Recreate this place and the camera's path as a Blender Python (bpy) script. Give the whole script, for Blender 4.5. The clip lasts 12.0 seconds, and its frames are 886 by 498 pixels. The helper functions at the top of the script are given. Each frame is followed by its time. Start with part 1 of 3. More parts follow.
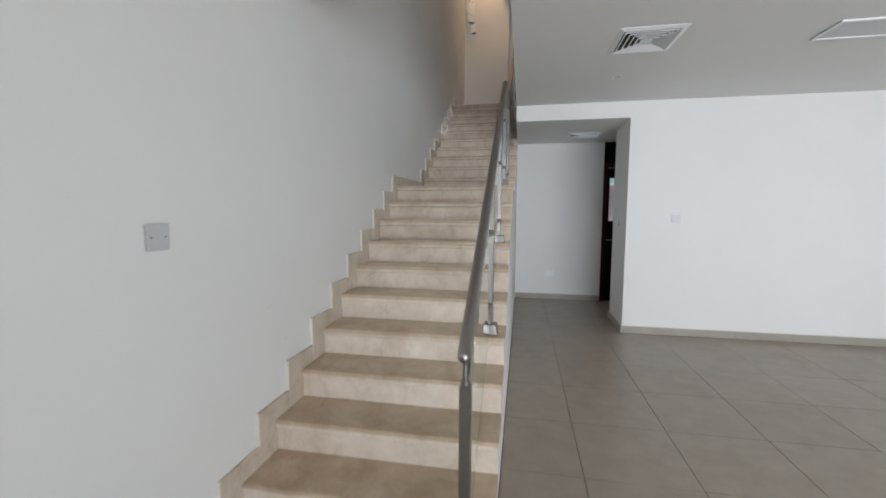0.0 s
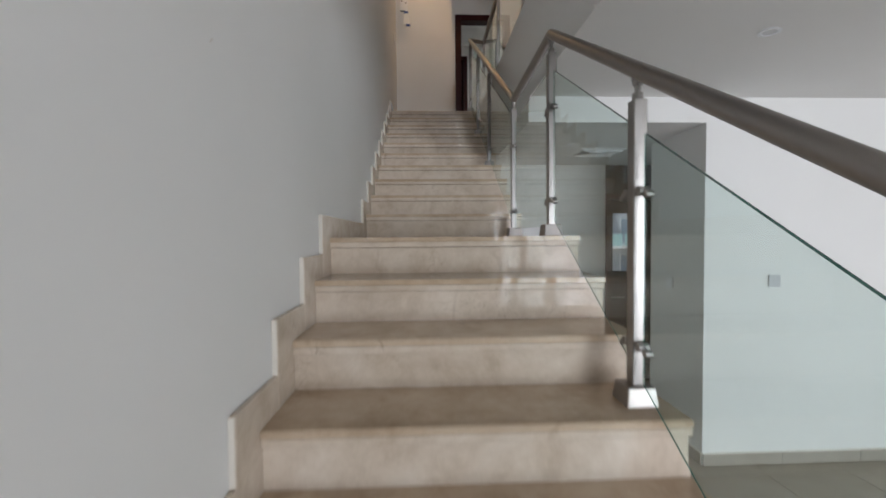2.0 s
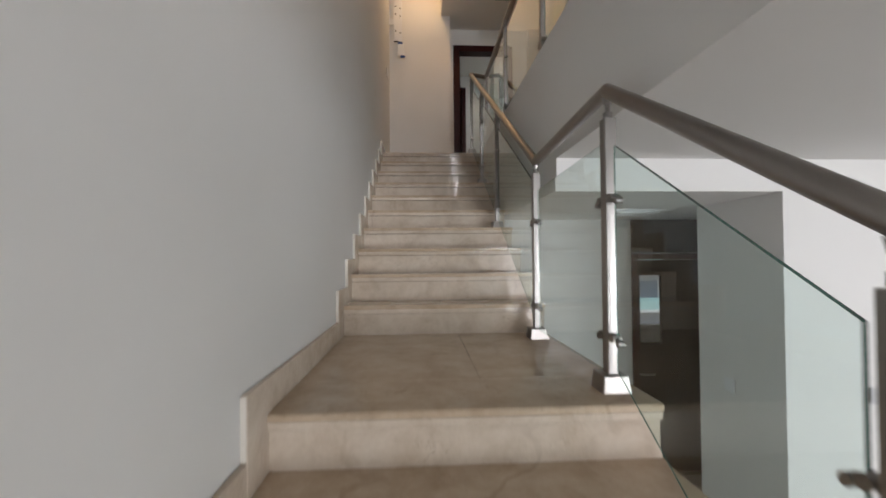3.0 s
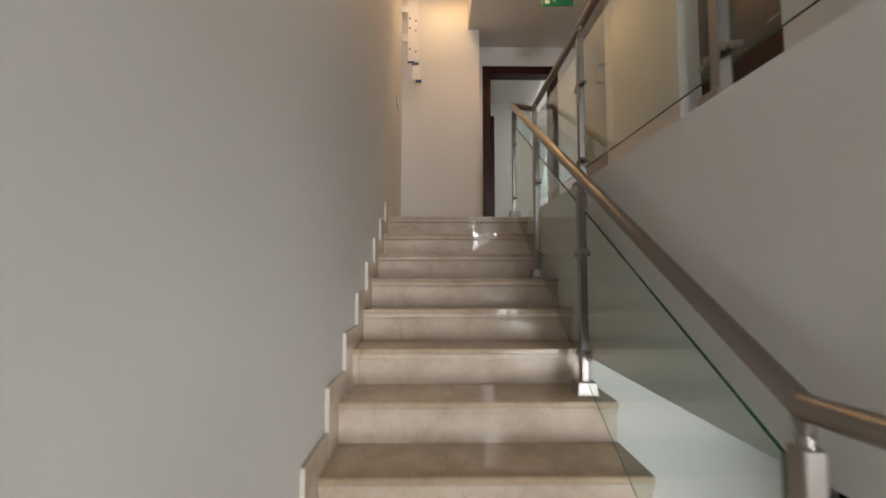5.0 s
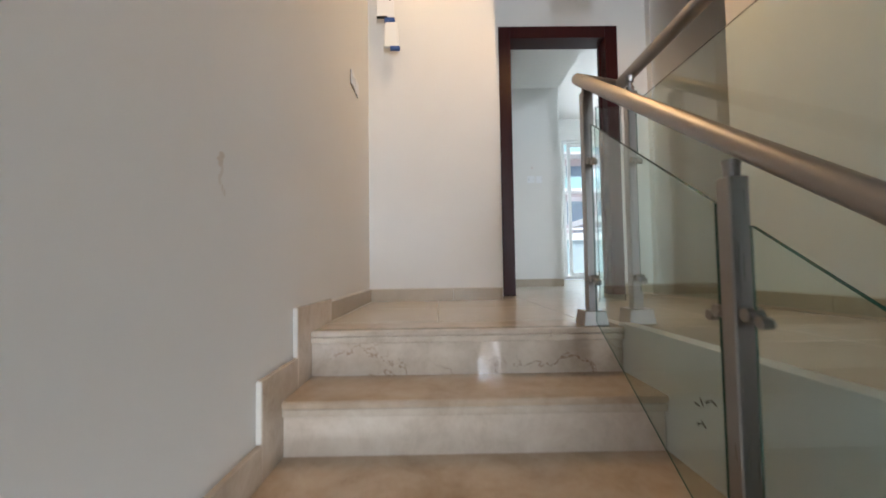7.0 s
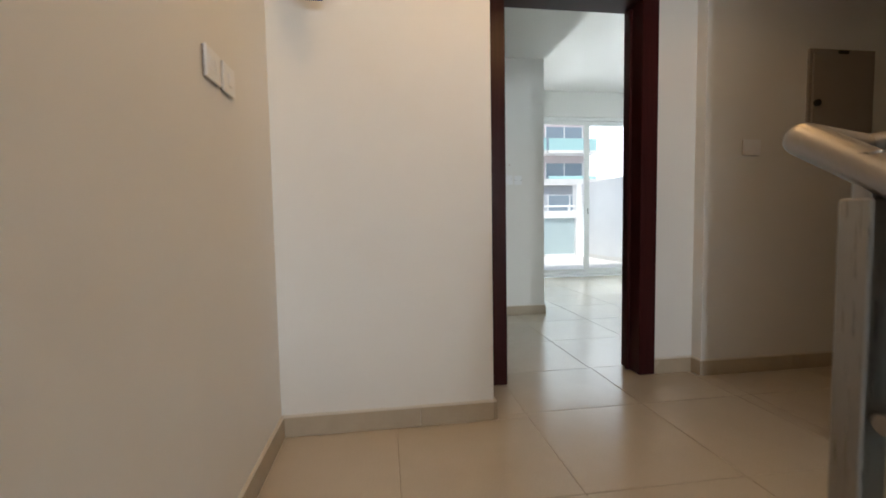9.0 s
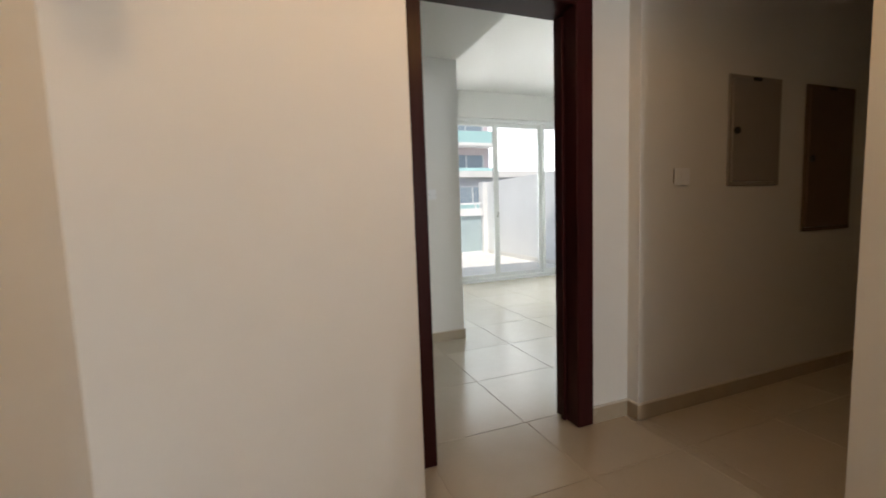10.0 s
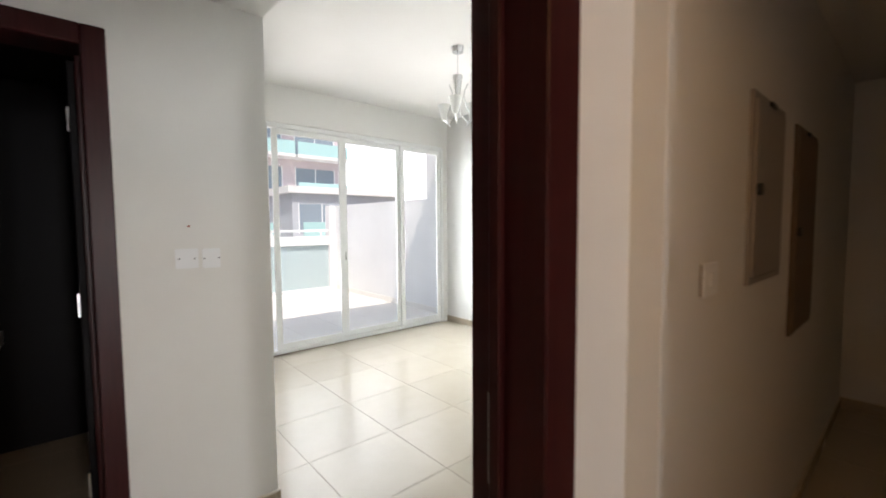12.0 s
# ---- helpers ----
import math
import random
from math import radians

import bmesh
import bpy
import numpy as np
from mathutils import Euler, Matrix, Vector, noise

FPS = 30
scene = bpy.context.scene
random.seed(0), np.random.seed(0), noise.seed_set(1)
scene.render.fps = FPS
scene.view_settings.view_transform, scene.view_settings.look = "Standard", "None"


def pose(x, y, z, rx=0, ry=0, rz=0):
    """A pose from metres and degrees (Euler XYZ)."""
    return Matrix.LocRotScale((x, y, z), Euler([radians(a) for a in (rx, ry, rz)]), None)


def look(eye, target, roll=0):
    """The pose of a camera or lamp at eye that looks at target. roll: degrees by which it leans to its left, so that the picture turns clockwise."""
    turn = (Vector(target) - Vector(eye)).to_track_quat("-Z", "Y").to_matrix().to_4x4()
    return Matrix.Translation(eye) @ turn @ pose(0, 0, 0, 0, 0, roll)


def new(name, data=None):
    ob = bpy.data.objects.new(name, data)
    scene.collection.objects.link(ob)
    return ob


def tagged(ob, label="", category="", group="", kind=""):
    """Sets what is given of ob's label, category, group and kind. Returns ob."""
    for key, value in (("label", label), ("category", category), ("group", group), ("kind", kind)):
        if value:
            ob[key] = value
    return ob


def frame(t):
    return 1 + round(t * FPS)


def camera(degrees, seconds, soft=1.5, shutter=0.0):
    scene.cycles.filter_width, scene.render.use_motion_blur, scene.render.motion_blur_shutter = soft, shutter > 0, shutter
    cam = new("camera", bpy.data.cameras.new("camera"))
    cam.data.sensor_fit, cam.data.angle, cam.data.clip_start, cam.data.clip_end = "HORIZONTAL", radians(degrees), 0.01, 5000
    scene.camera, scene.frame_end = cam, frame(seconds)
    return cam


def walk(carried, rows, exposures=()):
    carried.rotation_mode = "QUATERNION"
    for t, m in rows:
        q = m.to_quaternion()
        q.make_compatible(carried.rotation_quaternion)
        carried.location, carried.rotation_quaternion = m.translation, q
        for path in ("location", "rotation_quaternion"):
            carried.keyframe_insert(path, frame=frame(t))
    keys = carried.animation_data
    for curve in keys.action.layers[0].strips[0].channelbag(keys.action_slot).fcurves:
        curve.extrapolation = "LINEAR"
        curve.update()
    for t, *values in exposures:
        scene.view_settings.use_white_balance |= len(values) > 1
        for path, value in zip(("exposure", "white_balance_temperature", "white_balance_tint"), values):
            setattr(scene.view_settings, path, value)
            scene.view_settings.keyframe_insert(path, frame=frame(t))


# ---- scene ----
cam = camera(93.7, 12.0, 1.7, 0.4)

PATH = [
    (0, (1.289, -1.511, 1.461), (0.918, 0.445, 1.27), 0.1),
    (0.5, (0.9, -0.96, 1.482), (0.72, 1.025, 1.313), -0.3),
    (1, (0.659, -0.395, 1.461), (0.627, 1.601, 1.336), -0.6),
    (1.5, (0.484, 0.212, 1.518), (0.524, 2.211, 1.439), -0.6),
    (2, (0.461, 0.711, 1.703), (0.543, 2.708, 1.641), -0.5),
    (2.5, (0.444, 1.094, 1.934), (0.555, 3.091, 1.933), -0.4),
    (2.7, (0.463, 1.227, 2.024), (0.571, 3.224, 2.04), -0.5),
    (4.4, (0.446, 2.432, 2.698), (0.52, 4.428, 2.798), 0.4),
    (5, (0.431, 2.924, 2.917), (0.458, 4.921, 3.038), -0.0),
    (5.5, (0.497, 3.468, 3.046), (0.471, 5.463, 3.177), -0.6),
    (6, (0.453, 4.011, 3.206), (0.448, 6.005, 3.352), -0.7),
    (6.5, (0.511, 4.47, 3.454), (0.515, 6.466, 3.584), -0.5),
    (7, (0.499, 4.832, 3.626), (0.519, 6.83, 3.722), -0.8),
    (7.5, (0.52, 5.096, 3.826), (0.526, 7.096, 3.877), -0.5),
    (7.7, (0.491, 5.225, 3.888), (0.491, 7.225, 3.909), -0.6),
    (9.3, (0.461, 6.14, 4.374), (0.831, 8.101, 4.242), -1.3),
    (9.5, (0.496, 6.23, 4.413), (0.933, 8.177, 4.28), -1.6),
    (10, (0.528, 6.481, 4.573), (1.236, 8.343, 4.388), -2.0),
    (10.5, (0.666, 6.688, 4.693), (1.686, 8.391, 4.453), -1.5),
    (11, (0.891, 6.939, 4.845), (2.101, 8.509, 4.578), 0.0),
    (11.5, (1.086, 7.312, 4.87), (2.345, 8.85, 4.664), -0.1),
    (12, (1.301, 7.772, 4.861), (2.611, 9.279, 4.74), -0.4),
]
EXPO = [
    (0, -.10, 6200, 11), (1.5, -.16, 6200, 11), (2.5, .0, 6350, 14), (4.5, .22, 6850, 14), (5.5, .63, 6650, 13), (6.5, 1.10, 5950, 9),
    (7.5, 1.22, 5850, 9), (9.5, .74, 6450, 7), (10.5, .72, 6850, 13), (11, .76, 6850, 13), (11.5, .95, 6850, 14), (12, 1.0, 6850, 15),
]
walk(cam, [(t, look(eye, aim, lean)) for t, eye, aim, lean in PATH], EXPO)

# ---- world, sun, large lights ----
world = bpy.data.worlds.new("sky")
scene.world = world
world.use_nodes = True
wn = world.node_tree
sky = wn.nodes.new("ShaderNodeTexSky")
sky.sky_type, sky.sun_disc = 'NISHITA', False
sky.air_density, sky.dust_density = 1.0, 2.0
sky.sun_elevation, sky.sun_rotation = radians(58), radians(205)
wn.links.new(sky.outputs[0], wn.nodes["Background"].inputs[0])
wn.nodes["Background"].inputs[1].default_value = 0.09


def lamp(name, kind, m, energy, color, **kw):
    d = bpy.data.lights.new(name, kind)
    d.energy, d.color = energy, color
    if "size" in kw:
        d.shape, d.size, d.size_y = 'RECTANGLE', kw["size"], kw["size_y"]
    if "radius" in kw:
        d.shadow_soft_size = kw["radius"]
    if "spot" in kw:
        d.spot_size, d.spot_blend = radians(kw["spot"]), kw["blend"]
    if "spread" in kw:
        d.spread = radians(kw["spread"])
    if "angle" in kw:
        d.angle = radians(kw["angle"])
    ob = new(name, d)
    ob.matrix_world = m
    return ob


def toward(v):
    return Vector(v).to_track_quat("-Z", "Y").to_matrix().to_4x4()


SUN = Vector((0.25, 0.55, -0.98))
lamp("sun", 'SUN', toward(SUN), 2.0, (1, .95, .87), angle=0.5)
# skylight and light off the balcony floor, standing in the living room's and the bedroom's glazing
lamp("living_daylight", 'AREA', Matrix.Translation((4.25, -4.9, 1.3)) @ toward((0, 1, 0)), 188, (.93, .97, 1), size=4.4, size_y=2.3, spread=122)
lamp("bedroom_daylight", 'AREA', Matrix.Translation((4.08, 12.56, 4.75)) @ toward((.32, -.945, -.05)), 25, (.84, .97, .99), size=2.3, size_y=2.0, spread=68)
lamp("bedroom_sky_glow", 'AREA', Matrix.Translation((4.08, 12.56, 4.75)) @ toward((-.05, -.72, -.75)), 10, (.86, .96, 1), size=2.4, size_y=1.7, spread=80)
lamp("bedroom_ground_glow", 'AREA', Matrix.Translation((4.08, 12.56, 4.55)) @ toward((-.05, -.72, .75)), 7, (.97, .98, 1), size=2.4, size_y=1.7, spread=66)
lamp("upper_daylight", 'AREA', Matrix.Translation((1.86, -3.12, 4.70)) @ toward((0, 1, -.02)), 122, (.93, .97, 1), size=.68, size_y=2.2)
# warm downlight over the head of the stairs
lamp("stair_downlight_lamp", 'SPOT', Matrix.Translation((.60, 7.2, 6.42)) @ toward((.0, .04, -1)), 16.5, (1, .63, .31), radius=.12, spot=164, blend=.5)
# warm downlight of the upper hall
lamp("hall_downlight_lamp", 'SPOT', Matrix.Translation((1.46, 7.02, 5.80)) @ toward((.1, .05, -1)), 10, (1, .55, .20), radius=.14, spot=160, blend=.4)


# ---- materials ----
def mat(name, color, rough=.5, metal=0.0, spec=.5):
    m = bpy.data.materials.new(name)
    m.use_nodes = True
    b = m.node_tree.nodes["Principled BSDF"]
    b.inputs["Base Color"].default_value = (*color, 1)
    b.inputs["Roughness"].default_value = rough
    b.inputs["Metallic"].default_value = metal
    b.inputs["Specular IOR Level"].default_value = spec
    return m


def nd(m, kind, **vals):
    n = m.node_tree.nodes.new(kind)
    for k, v in vals.items():
        n.inputs[k].default_value = v
    return n


def lk(m, a, b):
    m.node_tree.links.new(a, b)


def coords(m, scale=(1, 1, 1), local=False):
    t = nd(m, "ShaderNodeTexCoord")
    mp = nd(m, "ShaderNodeMapping", Scale=scale)
    if local:
        lk(m, t.outputs["Object"], mp.inputs[0])
    else:
        g = nd(m, "ShaderNodeNewGeometry")
        lk(m, g.outputs["Position"], mp.inputs[0])
    return mp.outputs[0]


def ramp(m, src, stops):
    r = nd(m, "ShaderNodeValToRGB")
    els = r.color_ramp.elements
    while len(els) < len(stops):
        els.new(0.5)
    for e, (p, c) in zip(els, stops):
        e.position, e.color = p, (*c, 1)
    lk(m, src, r.inputs[0])
    return r.outputs[0]


def noise_of(m, vec, scale, detail=4, rough=.55, dist=0):
    n = nd(m, "ShaderNodeTexNoise", Scale=scale, Detail=detail, Roughness=rough, Distortion=dist)
    lk(m, vec, n.inputs["Vector"])
    return n.outputs["Fac"]


def mixc(m, fac, a, b, mode='MIX'):
    n = m.node_tree.nodes.new("ShaderNodeMix")
    n.data_type, n.blend_type = 'RGBA', mode
    for sock, v in ((n.inputs[0], fac), (n.inputs[6], a), (n.inputs[7], b)):
        if isinstance(v, (int, float)):
            sock.default_value = v
        elif isinstance(v, tuple):
            sock.default_value = (*v, 1)
        else:
            lk(m, v, sock)
    return n.outputs[2]


def bump(m, height, strength, dist=.002):
    n = nd(m, "ShaderNodeBump", Strength=strength, Distance=dist)
    lk(m, height, n.inputs["Height"])
    lk(m, n.outputs[0], m.node_tree.nodes["Principled BSDF"].inputs["Normal"])


def bsdf(m, sock):
    return m.node_tree.nodes["Principled BSDF"].inputs[sock]


def painted(name, a, b, rough=.55):
    m = mat(name, a, rough, spec=.3)
    v = coords(m)
    big = noise_of(m, v, .9, 3)
    c = mixc(m, ramp(m, big, [(.35, (0, 0, 0)), (.7, (1, 1, 1))]), a, b)
    smudge = ramp(m, noise_of(m, v, 2.7, 6, .7), [(.68, (0, 0, 0)), (.8, (.22, .22, .22))])
    c = mixc(m, smudge, c, (a[0] * .8, a[1] * .76, a[2] * .7))
    lk(m, c, bsdf(m, "Base Color"))
    bump(m, noise_of(m, v, 170, 3), .12, .0015)
    return m


PAINT = painted("white_paint", (.80, .793, .778), (.77, .762, .742))
CEIL = painted("ceiling_paint", (.80, .795, .78), (.78, .77, .75), .7)

MARBLE = mat("cream_marble", (.6, .5, .4), .12, spec=.2)
v = coords(MARBLE)
info = nd(MARBLE, "ShaderNodeObjectInfo")
cloud = noise_of(MARBLE, v, 5.2, 9, .72, .25)
base = ramp(MARBLE, cloud, [(.3, (.50, .405, .315)), (.5, (.645, .55, .455)), (.68, (.74, .655, .565))])
tone = ramp(MARBLE, info.outputs["Random"], [(0, (.88, .865, .84)), (1, (1, 1, 1))])
base = mixc(MARBLE, 1.0, base, tone, 'MULTIPLY')
vein = nd(MARBLE, "ShaderNodeTexWave", Scale=.9, Distortion=14, Detail=5)
lk(MARBLE, v, vein.inputs[0])
veinf = ramp(MARBLE, vein.outputs["Fac"], [(.0, (.30, .30, .30)), (.02, (0, 0, 0))])
patch = ramp(MARBLE, noise_of(MARBLE, v, 1.7, 3), [(.56, (0, 0, 0)), (.7, (1, 1, 1))])
base = mixc(MARBLE, mixc(MARBLE, 1.0, veinf, patch, 'MULTIPLY'), base, (.25, .17, .11))
hair = ramp(MARBLE, noise_of(MARBLE, v, 5.5, 5, .6, 1.2), [(.494, (0, 0, 0)), (.5, (.55, .55, .55)), (.506, (0, 0, 0))])
spots = ramp(MARBLE, noise_of(MARBLE, v, 3.1, 2), [(.57, (0, 0, 0)), (.66, (1, 1, 1))])
base = mixc(MARBLE, mixc(MARBLE, 1.0, hair, spots, 'MULTIPLY'), base, (.20, .125, .08))
lk(MARBLE, base, bsdf(MARBLE, "Base Color"))
dust = noise_of(MARBLE, v, 9, 5)
lk(MARBLE, ramp(MARBLE, dust, [(.3, (.012, .012, .012)), (.75, (.045, .045, .045))]), bsdf(MARBLE, "Roughness"))

# same marble darkened: treads catch less window light than risers, put into colour
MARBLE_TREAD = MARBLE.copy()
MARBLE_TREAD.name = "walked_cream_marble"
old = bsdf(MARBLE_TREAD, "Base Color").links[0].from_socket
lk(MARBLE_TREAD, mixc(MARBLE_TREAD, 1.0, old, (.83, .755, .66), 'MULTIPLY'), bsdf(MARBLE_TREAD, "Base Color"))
bsdf(MARBLE_TREAD, "Specular IOR Level").default_value = .5

MARBLE_VEINED = MARBLE.copy()
MARBLE_VEINED.name = "veined_cream_marble"
vv = coords(MARBLE_VEINED, (1, 1, 1.3))
crack = ramp(MARBLE_VEINED, noise_of(MARBLE_VEINED, vv, 2.6, 6, .62, 1.0), [(.489, (0, 0, 0)), (.5, (.9, .9, .9)), (.508, (0, 0, 0))])
where = ramp(MARBLE_VEINED, noise_of(MARBLE_VEINED, vv, 2.0, 2), [(.42, (0, 0, 0)), (.50, (1, 1, 1))])
old = bsdf(MARBLE_VEINED, "Base Color").links[0].from_socket
lk(MARBLE_VEINED, mixc(MARBLE_VEINED, mixc(MARBLE_VEINED, 1.0, crack, where, 'MULTIPLY'), old, (.24, .13, .07)), bsdf(MARBLE_VEINED, "Base Color"))


def tile_mat(name, a, b, rough0, rough1):
    m = mat(name, a, rough0)
    v = coords(m)
    oi = nd(m, "ShaderNodeObjectInfo")
    c = ramp(m, noise_of(m, v, 6, 7, .65), [(.3, a), (.72, b)])
    c = mixc(m, 1.0, c, ramp(m, oi.outputs["Random"], [(0, (.94, .94, .93)), (1, (1, 1, 1))]), 'MULTIPLY')
    sp = ramp(m, noise_of(m, v, 160, 2), [(.3, (.93, .93, .93)), (.7, (1, 1, 1))])
    lk(m, mixc(m, 1.0, c, sp, 'MULTIPLY'), bsdf(m, "Base Color"))
    lk(m, ramp(m, noise_of(m, v, 3.5, 5), [(.3, (rough0,) * 3), (.75, (rough1,) * 3)]), bsdf(m, "Roughness"))
    bump(m, noise_of(m, v, 40, 3), .03, .001)
    return m


TILE_GREY = tile_mat("taupe_porcelain", (.315, .262, .208), (.38, .322, .26), .28, .42)
TILE_CREAM = tile_mat("cream_porcelain", (.555, .49, .40), (.585, .52, .43), .20, .25)
TILE_OUT = tile_mat("balcony_tile", (.76, .74, .70), (.82, .80, .76), .5, .7)
SKIRT_CREAM = tile_mat("tan_skirting", (.45, .375, .285), (.51, .435, .34), .2, .3)
SKIRT_GREY = tile_mat("taupe_skirting", (.36, .32, .28), (.42, .38, .33), .3, .4)
GROUT = mat("grout", (.16, .13, .10), .9)
GROUT_PALE = mat("pale_grout", (.60, .53, .44), .9)
SKIRT_EDGE = mat("white_plaster_bead", (.69, .64, .57), .6)

STEEL = mat("brushed_steel", (.30, .285, .27), .3, 1)
v = coords(STEEL, (300, 300, 9))
lk(STEEL, ramp(STEEL, noise_of(STEEL, v, 1, 3), [(.3, (.26, .26, .26)), (.7, (.40, .40, .40))]), bsdf(STEEL, "Roughness"))
STEEL_RAIL = mat("satin_steel_tube", (.31, .285, .268), .33, 1)
v = coords(STEEL_RAIL, (60, 9, 60))
lk(STEEL_RAIL, ramp(STEEL_RAIL, noise_of(STEEL_RAIL, v, 4, 4), [(.3, (.28, .28, .28)), (.7, (.42, .42, .42))]), bsdf(STEEL_RAIL, "Roughness"))
GASKET = mat("black_rubber", (.02, .02, .02), .6)

GLASS = mat("clear_glass", (.83, .935, .912), .01)
bsdf(GLASS, "Transmission Weight").default_value = 1
bsdf(GLASS, "IOR").default_value = 1.48
GLASS_EDGE = mat("green_glass_edge", (.03, .10, .075), .15)
PANE = mat("window_pane", (.98, .99, 1), 0)
bsdf(PANE, "Transmission Weight").default_value = 1
bsdf(PANE, "IOR").default_value = 1.3

WOOD = mat("mahogany", (.05, .012, .008), .33, spec=.18)
v = coords(WOOD, (30, 30, 1.0))
lk(WOOD, ramp(WOOD, noise_of(WOOD, v, 3, 6, .6, .8), [(.3, (.031, .006, .007)), (.75, (.048, .0095, .0095))]), bsdf(WOOD, "Base Color"))
# near black: dark door leaves, and walls whose colour carries unlit rooms' gloom
DARK = mat("dark_leaf_unlit_wall", (.006, .005, .006), .5, spec=.12)
WHITE_PL = mat("white_plastic", (.84, .85, .87), .3)
ALU = mat("white_aluminium", (.82, .83, .83), .35)
BLACK = mat("black_plastic", (.015, .015, .015), .4)
PANEL_GREY = mat("grey_enamel", (.30, .265, .235), .45)
PANEL_BROWN = mat("brown_enamel", (.15, .095, .06), .5)
BLUE_TAPE = mat("blue_tape", (.04, .10, .32), .6)
GREEN_SIGN = mat("green_sign", (.01, .22, .09), .4)
CHROME = mat("chrome", (.75, .75, .76), .12, 1)
FROST = mat("frosted_glass", (.9, .9, .88), .35)
LAMP_GLOW = mat("warm_lens", (1, .8, .55), .4)
bsdf(LAMP_GLOW, "Emission Color").default_value = (1, .68, .36, 1)
bsdf(LAMP_GLOW, "Emission Strength").default_value = 12
SCUFF = mat("pencil_scuff", (.70, .665, .62), .8)
RED_PL = mat("red_plastic", (.38, .07, .05), .5)
SCUFF_DARK = mat("brown_rub", (.66, .60, .535), .8)
GREY_PL = mat("aged_plastic", (.56, .565, .58), .35)


# ---- building helpers ----
def add_box(bm, a, b, m=None):
    r = bmesh.ops.create_cube(bm, size=1)
    for vert in r["verts"]:
        vert.co = Vector([(a[i] + b[i]) / 2 + vert.co[i] * (b[i] - a[i]) for i in range(3)])
        if m:
            vert.co = m @ vert.co
    return r["verts"]


def add_cyl(bm, a, b, r, seg=16, r2=None):
    a, b = Vector(a), Vector(b)
    m = Matrix.Translation((a + b) / 2) @ (b - a).to_track_quat("Z", "Y").to_matrix().to_4x4()
    return bmesh.ops.create_cone(bm, cap_ends=True, segments=seg, radius1=r, radius2=r if r2 is None else r2, depth=(b - a).length, matrix=m)["verts"]


def soften(bm, w=.003, seg=1):
    bmesh.ops.bevel(bm, geom=[e for e in bm.edges if len(e.link_faces) == 2 and e.calc_face_angle(0) > .6], offset=w, segments=seg, affect='EDGES', clamp_overlap=True)


def mesh_of(name, bm, material, smooth=False):
    me = bpy.data.meshes.new(name)
    bm.normal_update()
    bm.to_mesh(me)
    bm.free()
    for m in (material if isinstance(material, (list, tuple)) else (material,)):
        me.materials.append(m)
    if smooth:
        for p in me.polygons:
            p.use_smooth = True
        me.set_sharp_from_angle(angle=radians(40))
    return me


def part(name, bm, material, parent=None, label="", smooth=False):
    ob = new(name, mesh_of(name, bm, material, smooth))
    if parent:
        ob.parent = parent
        ob.matrix_parent_inverse = parent.matrix_basis.inverted()
    if label:
        ob["label"] = label
    return ob


def bx(name, a, b, material, parent=None, bevel=.0, label=""):
    bm = bmesh.new()
    add_box(bm, a, b)
    if bevel:
        soften(bm, bevel)
    return part(name, bm, material, parent, label)


def boxes(name, lst, material, parent=None, bevel=.0, label=""):
    bm = bmesh.new()
    for a, b in lst:
        add_box(bm, a, b)
    if bevel:
        soften(bm, bevel)
    return part(name, bm, material, parent, label)


def struct(ob, label="", category=""):
    return tagged(ob, label, category, kind="structure")


def base_at(name, x, y, z, label="", category="", group="", kind=""):
    e = new(name)
    e.empty_display_size = .1
    e.matrix_basis = Matrix.Translation((x, y, z))
    return tagged(e, label, category, group, kind)


# ---- large structure ----
R = .17
F = 20 * R
G1, Y1 = .2815, .121
G2, Y11 = .2837, 3.841
XS = 1.20
CEIL_G = 2.68
CEIL_P = 2.50
HALL_C = 5.895
TOP = 6.5
BED_C = 6.38


def nose(k):
    return Y1 + (k - 1) * G1 if k <= 10 else Y11 + (k - 11) * G2


def wall(name, lst, label="plain white painted plaster wall", material=PAINT):
    return struct(boxes(name, lst, material), label, "wall")


wall("wall_west", [((-.2, -5.2, 0), (0, 8.2, TOP))])
wall("wall_living_north", [((2.48, 3.635, 0), (7, 4.35, CEIL_G)), ((XS, 3.635, CEIL_P), (2.48, 3.75, CEIL_G))])
wall("wall_passage_back", [((0, 5.41, 0), (2.53, 5.53, CEIL_P))])
wall("wall_under_stairs", [((XS - .1, nose(k) + .035, 0), (XS - .003, min(5.41, nose(k + 1) + .035), k * R - .037)) for k in range(11, 17)])
wall("wall_living_east", [((7, -5.2, 0), (7.2, 5.6, CEIL_G))])
wall("wall_living_south", [((-.2, -5.2, 0), (1.5, -5, CEIL_G)), ((6.6, -5.2, 0), (7, -5, CEIL_G)), ((1.5, -5.2, 2.45), (6.6, -5, CEIL_G))])
# lobby off the passage, its lack of light put into near-black walls
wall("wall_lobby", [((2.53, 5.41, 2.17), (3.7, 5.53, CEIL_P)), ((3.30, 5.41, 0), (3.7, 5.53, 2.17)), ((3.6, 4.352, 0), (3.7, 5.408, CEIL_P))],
     "lobby wall coloured near black for the unlit lobby", DARK)
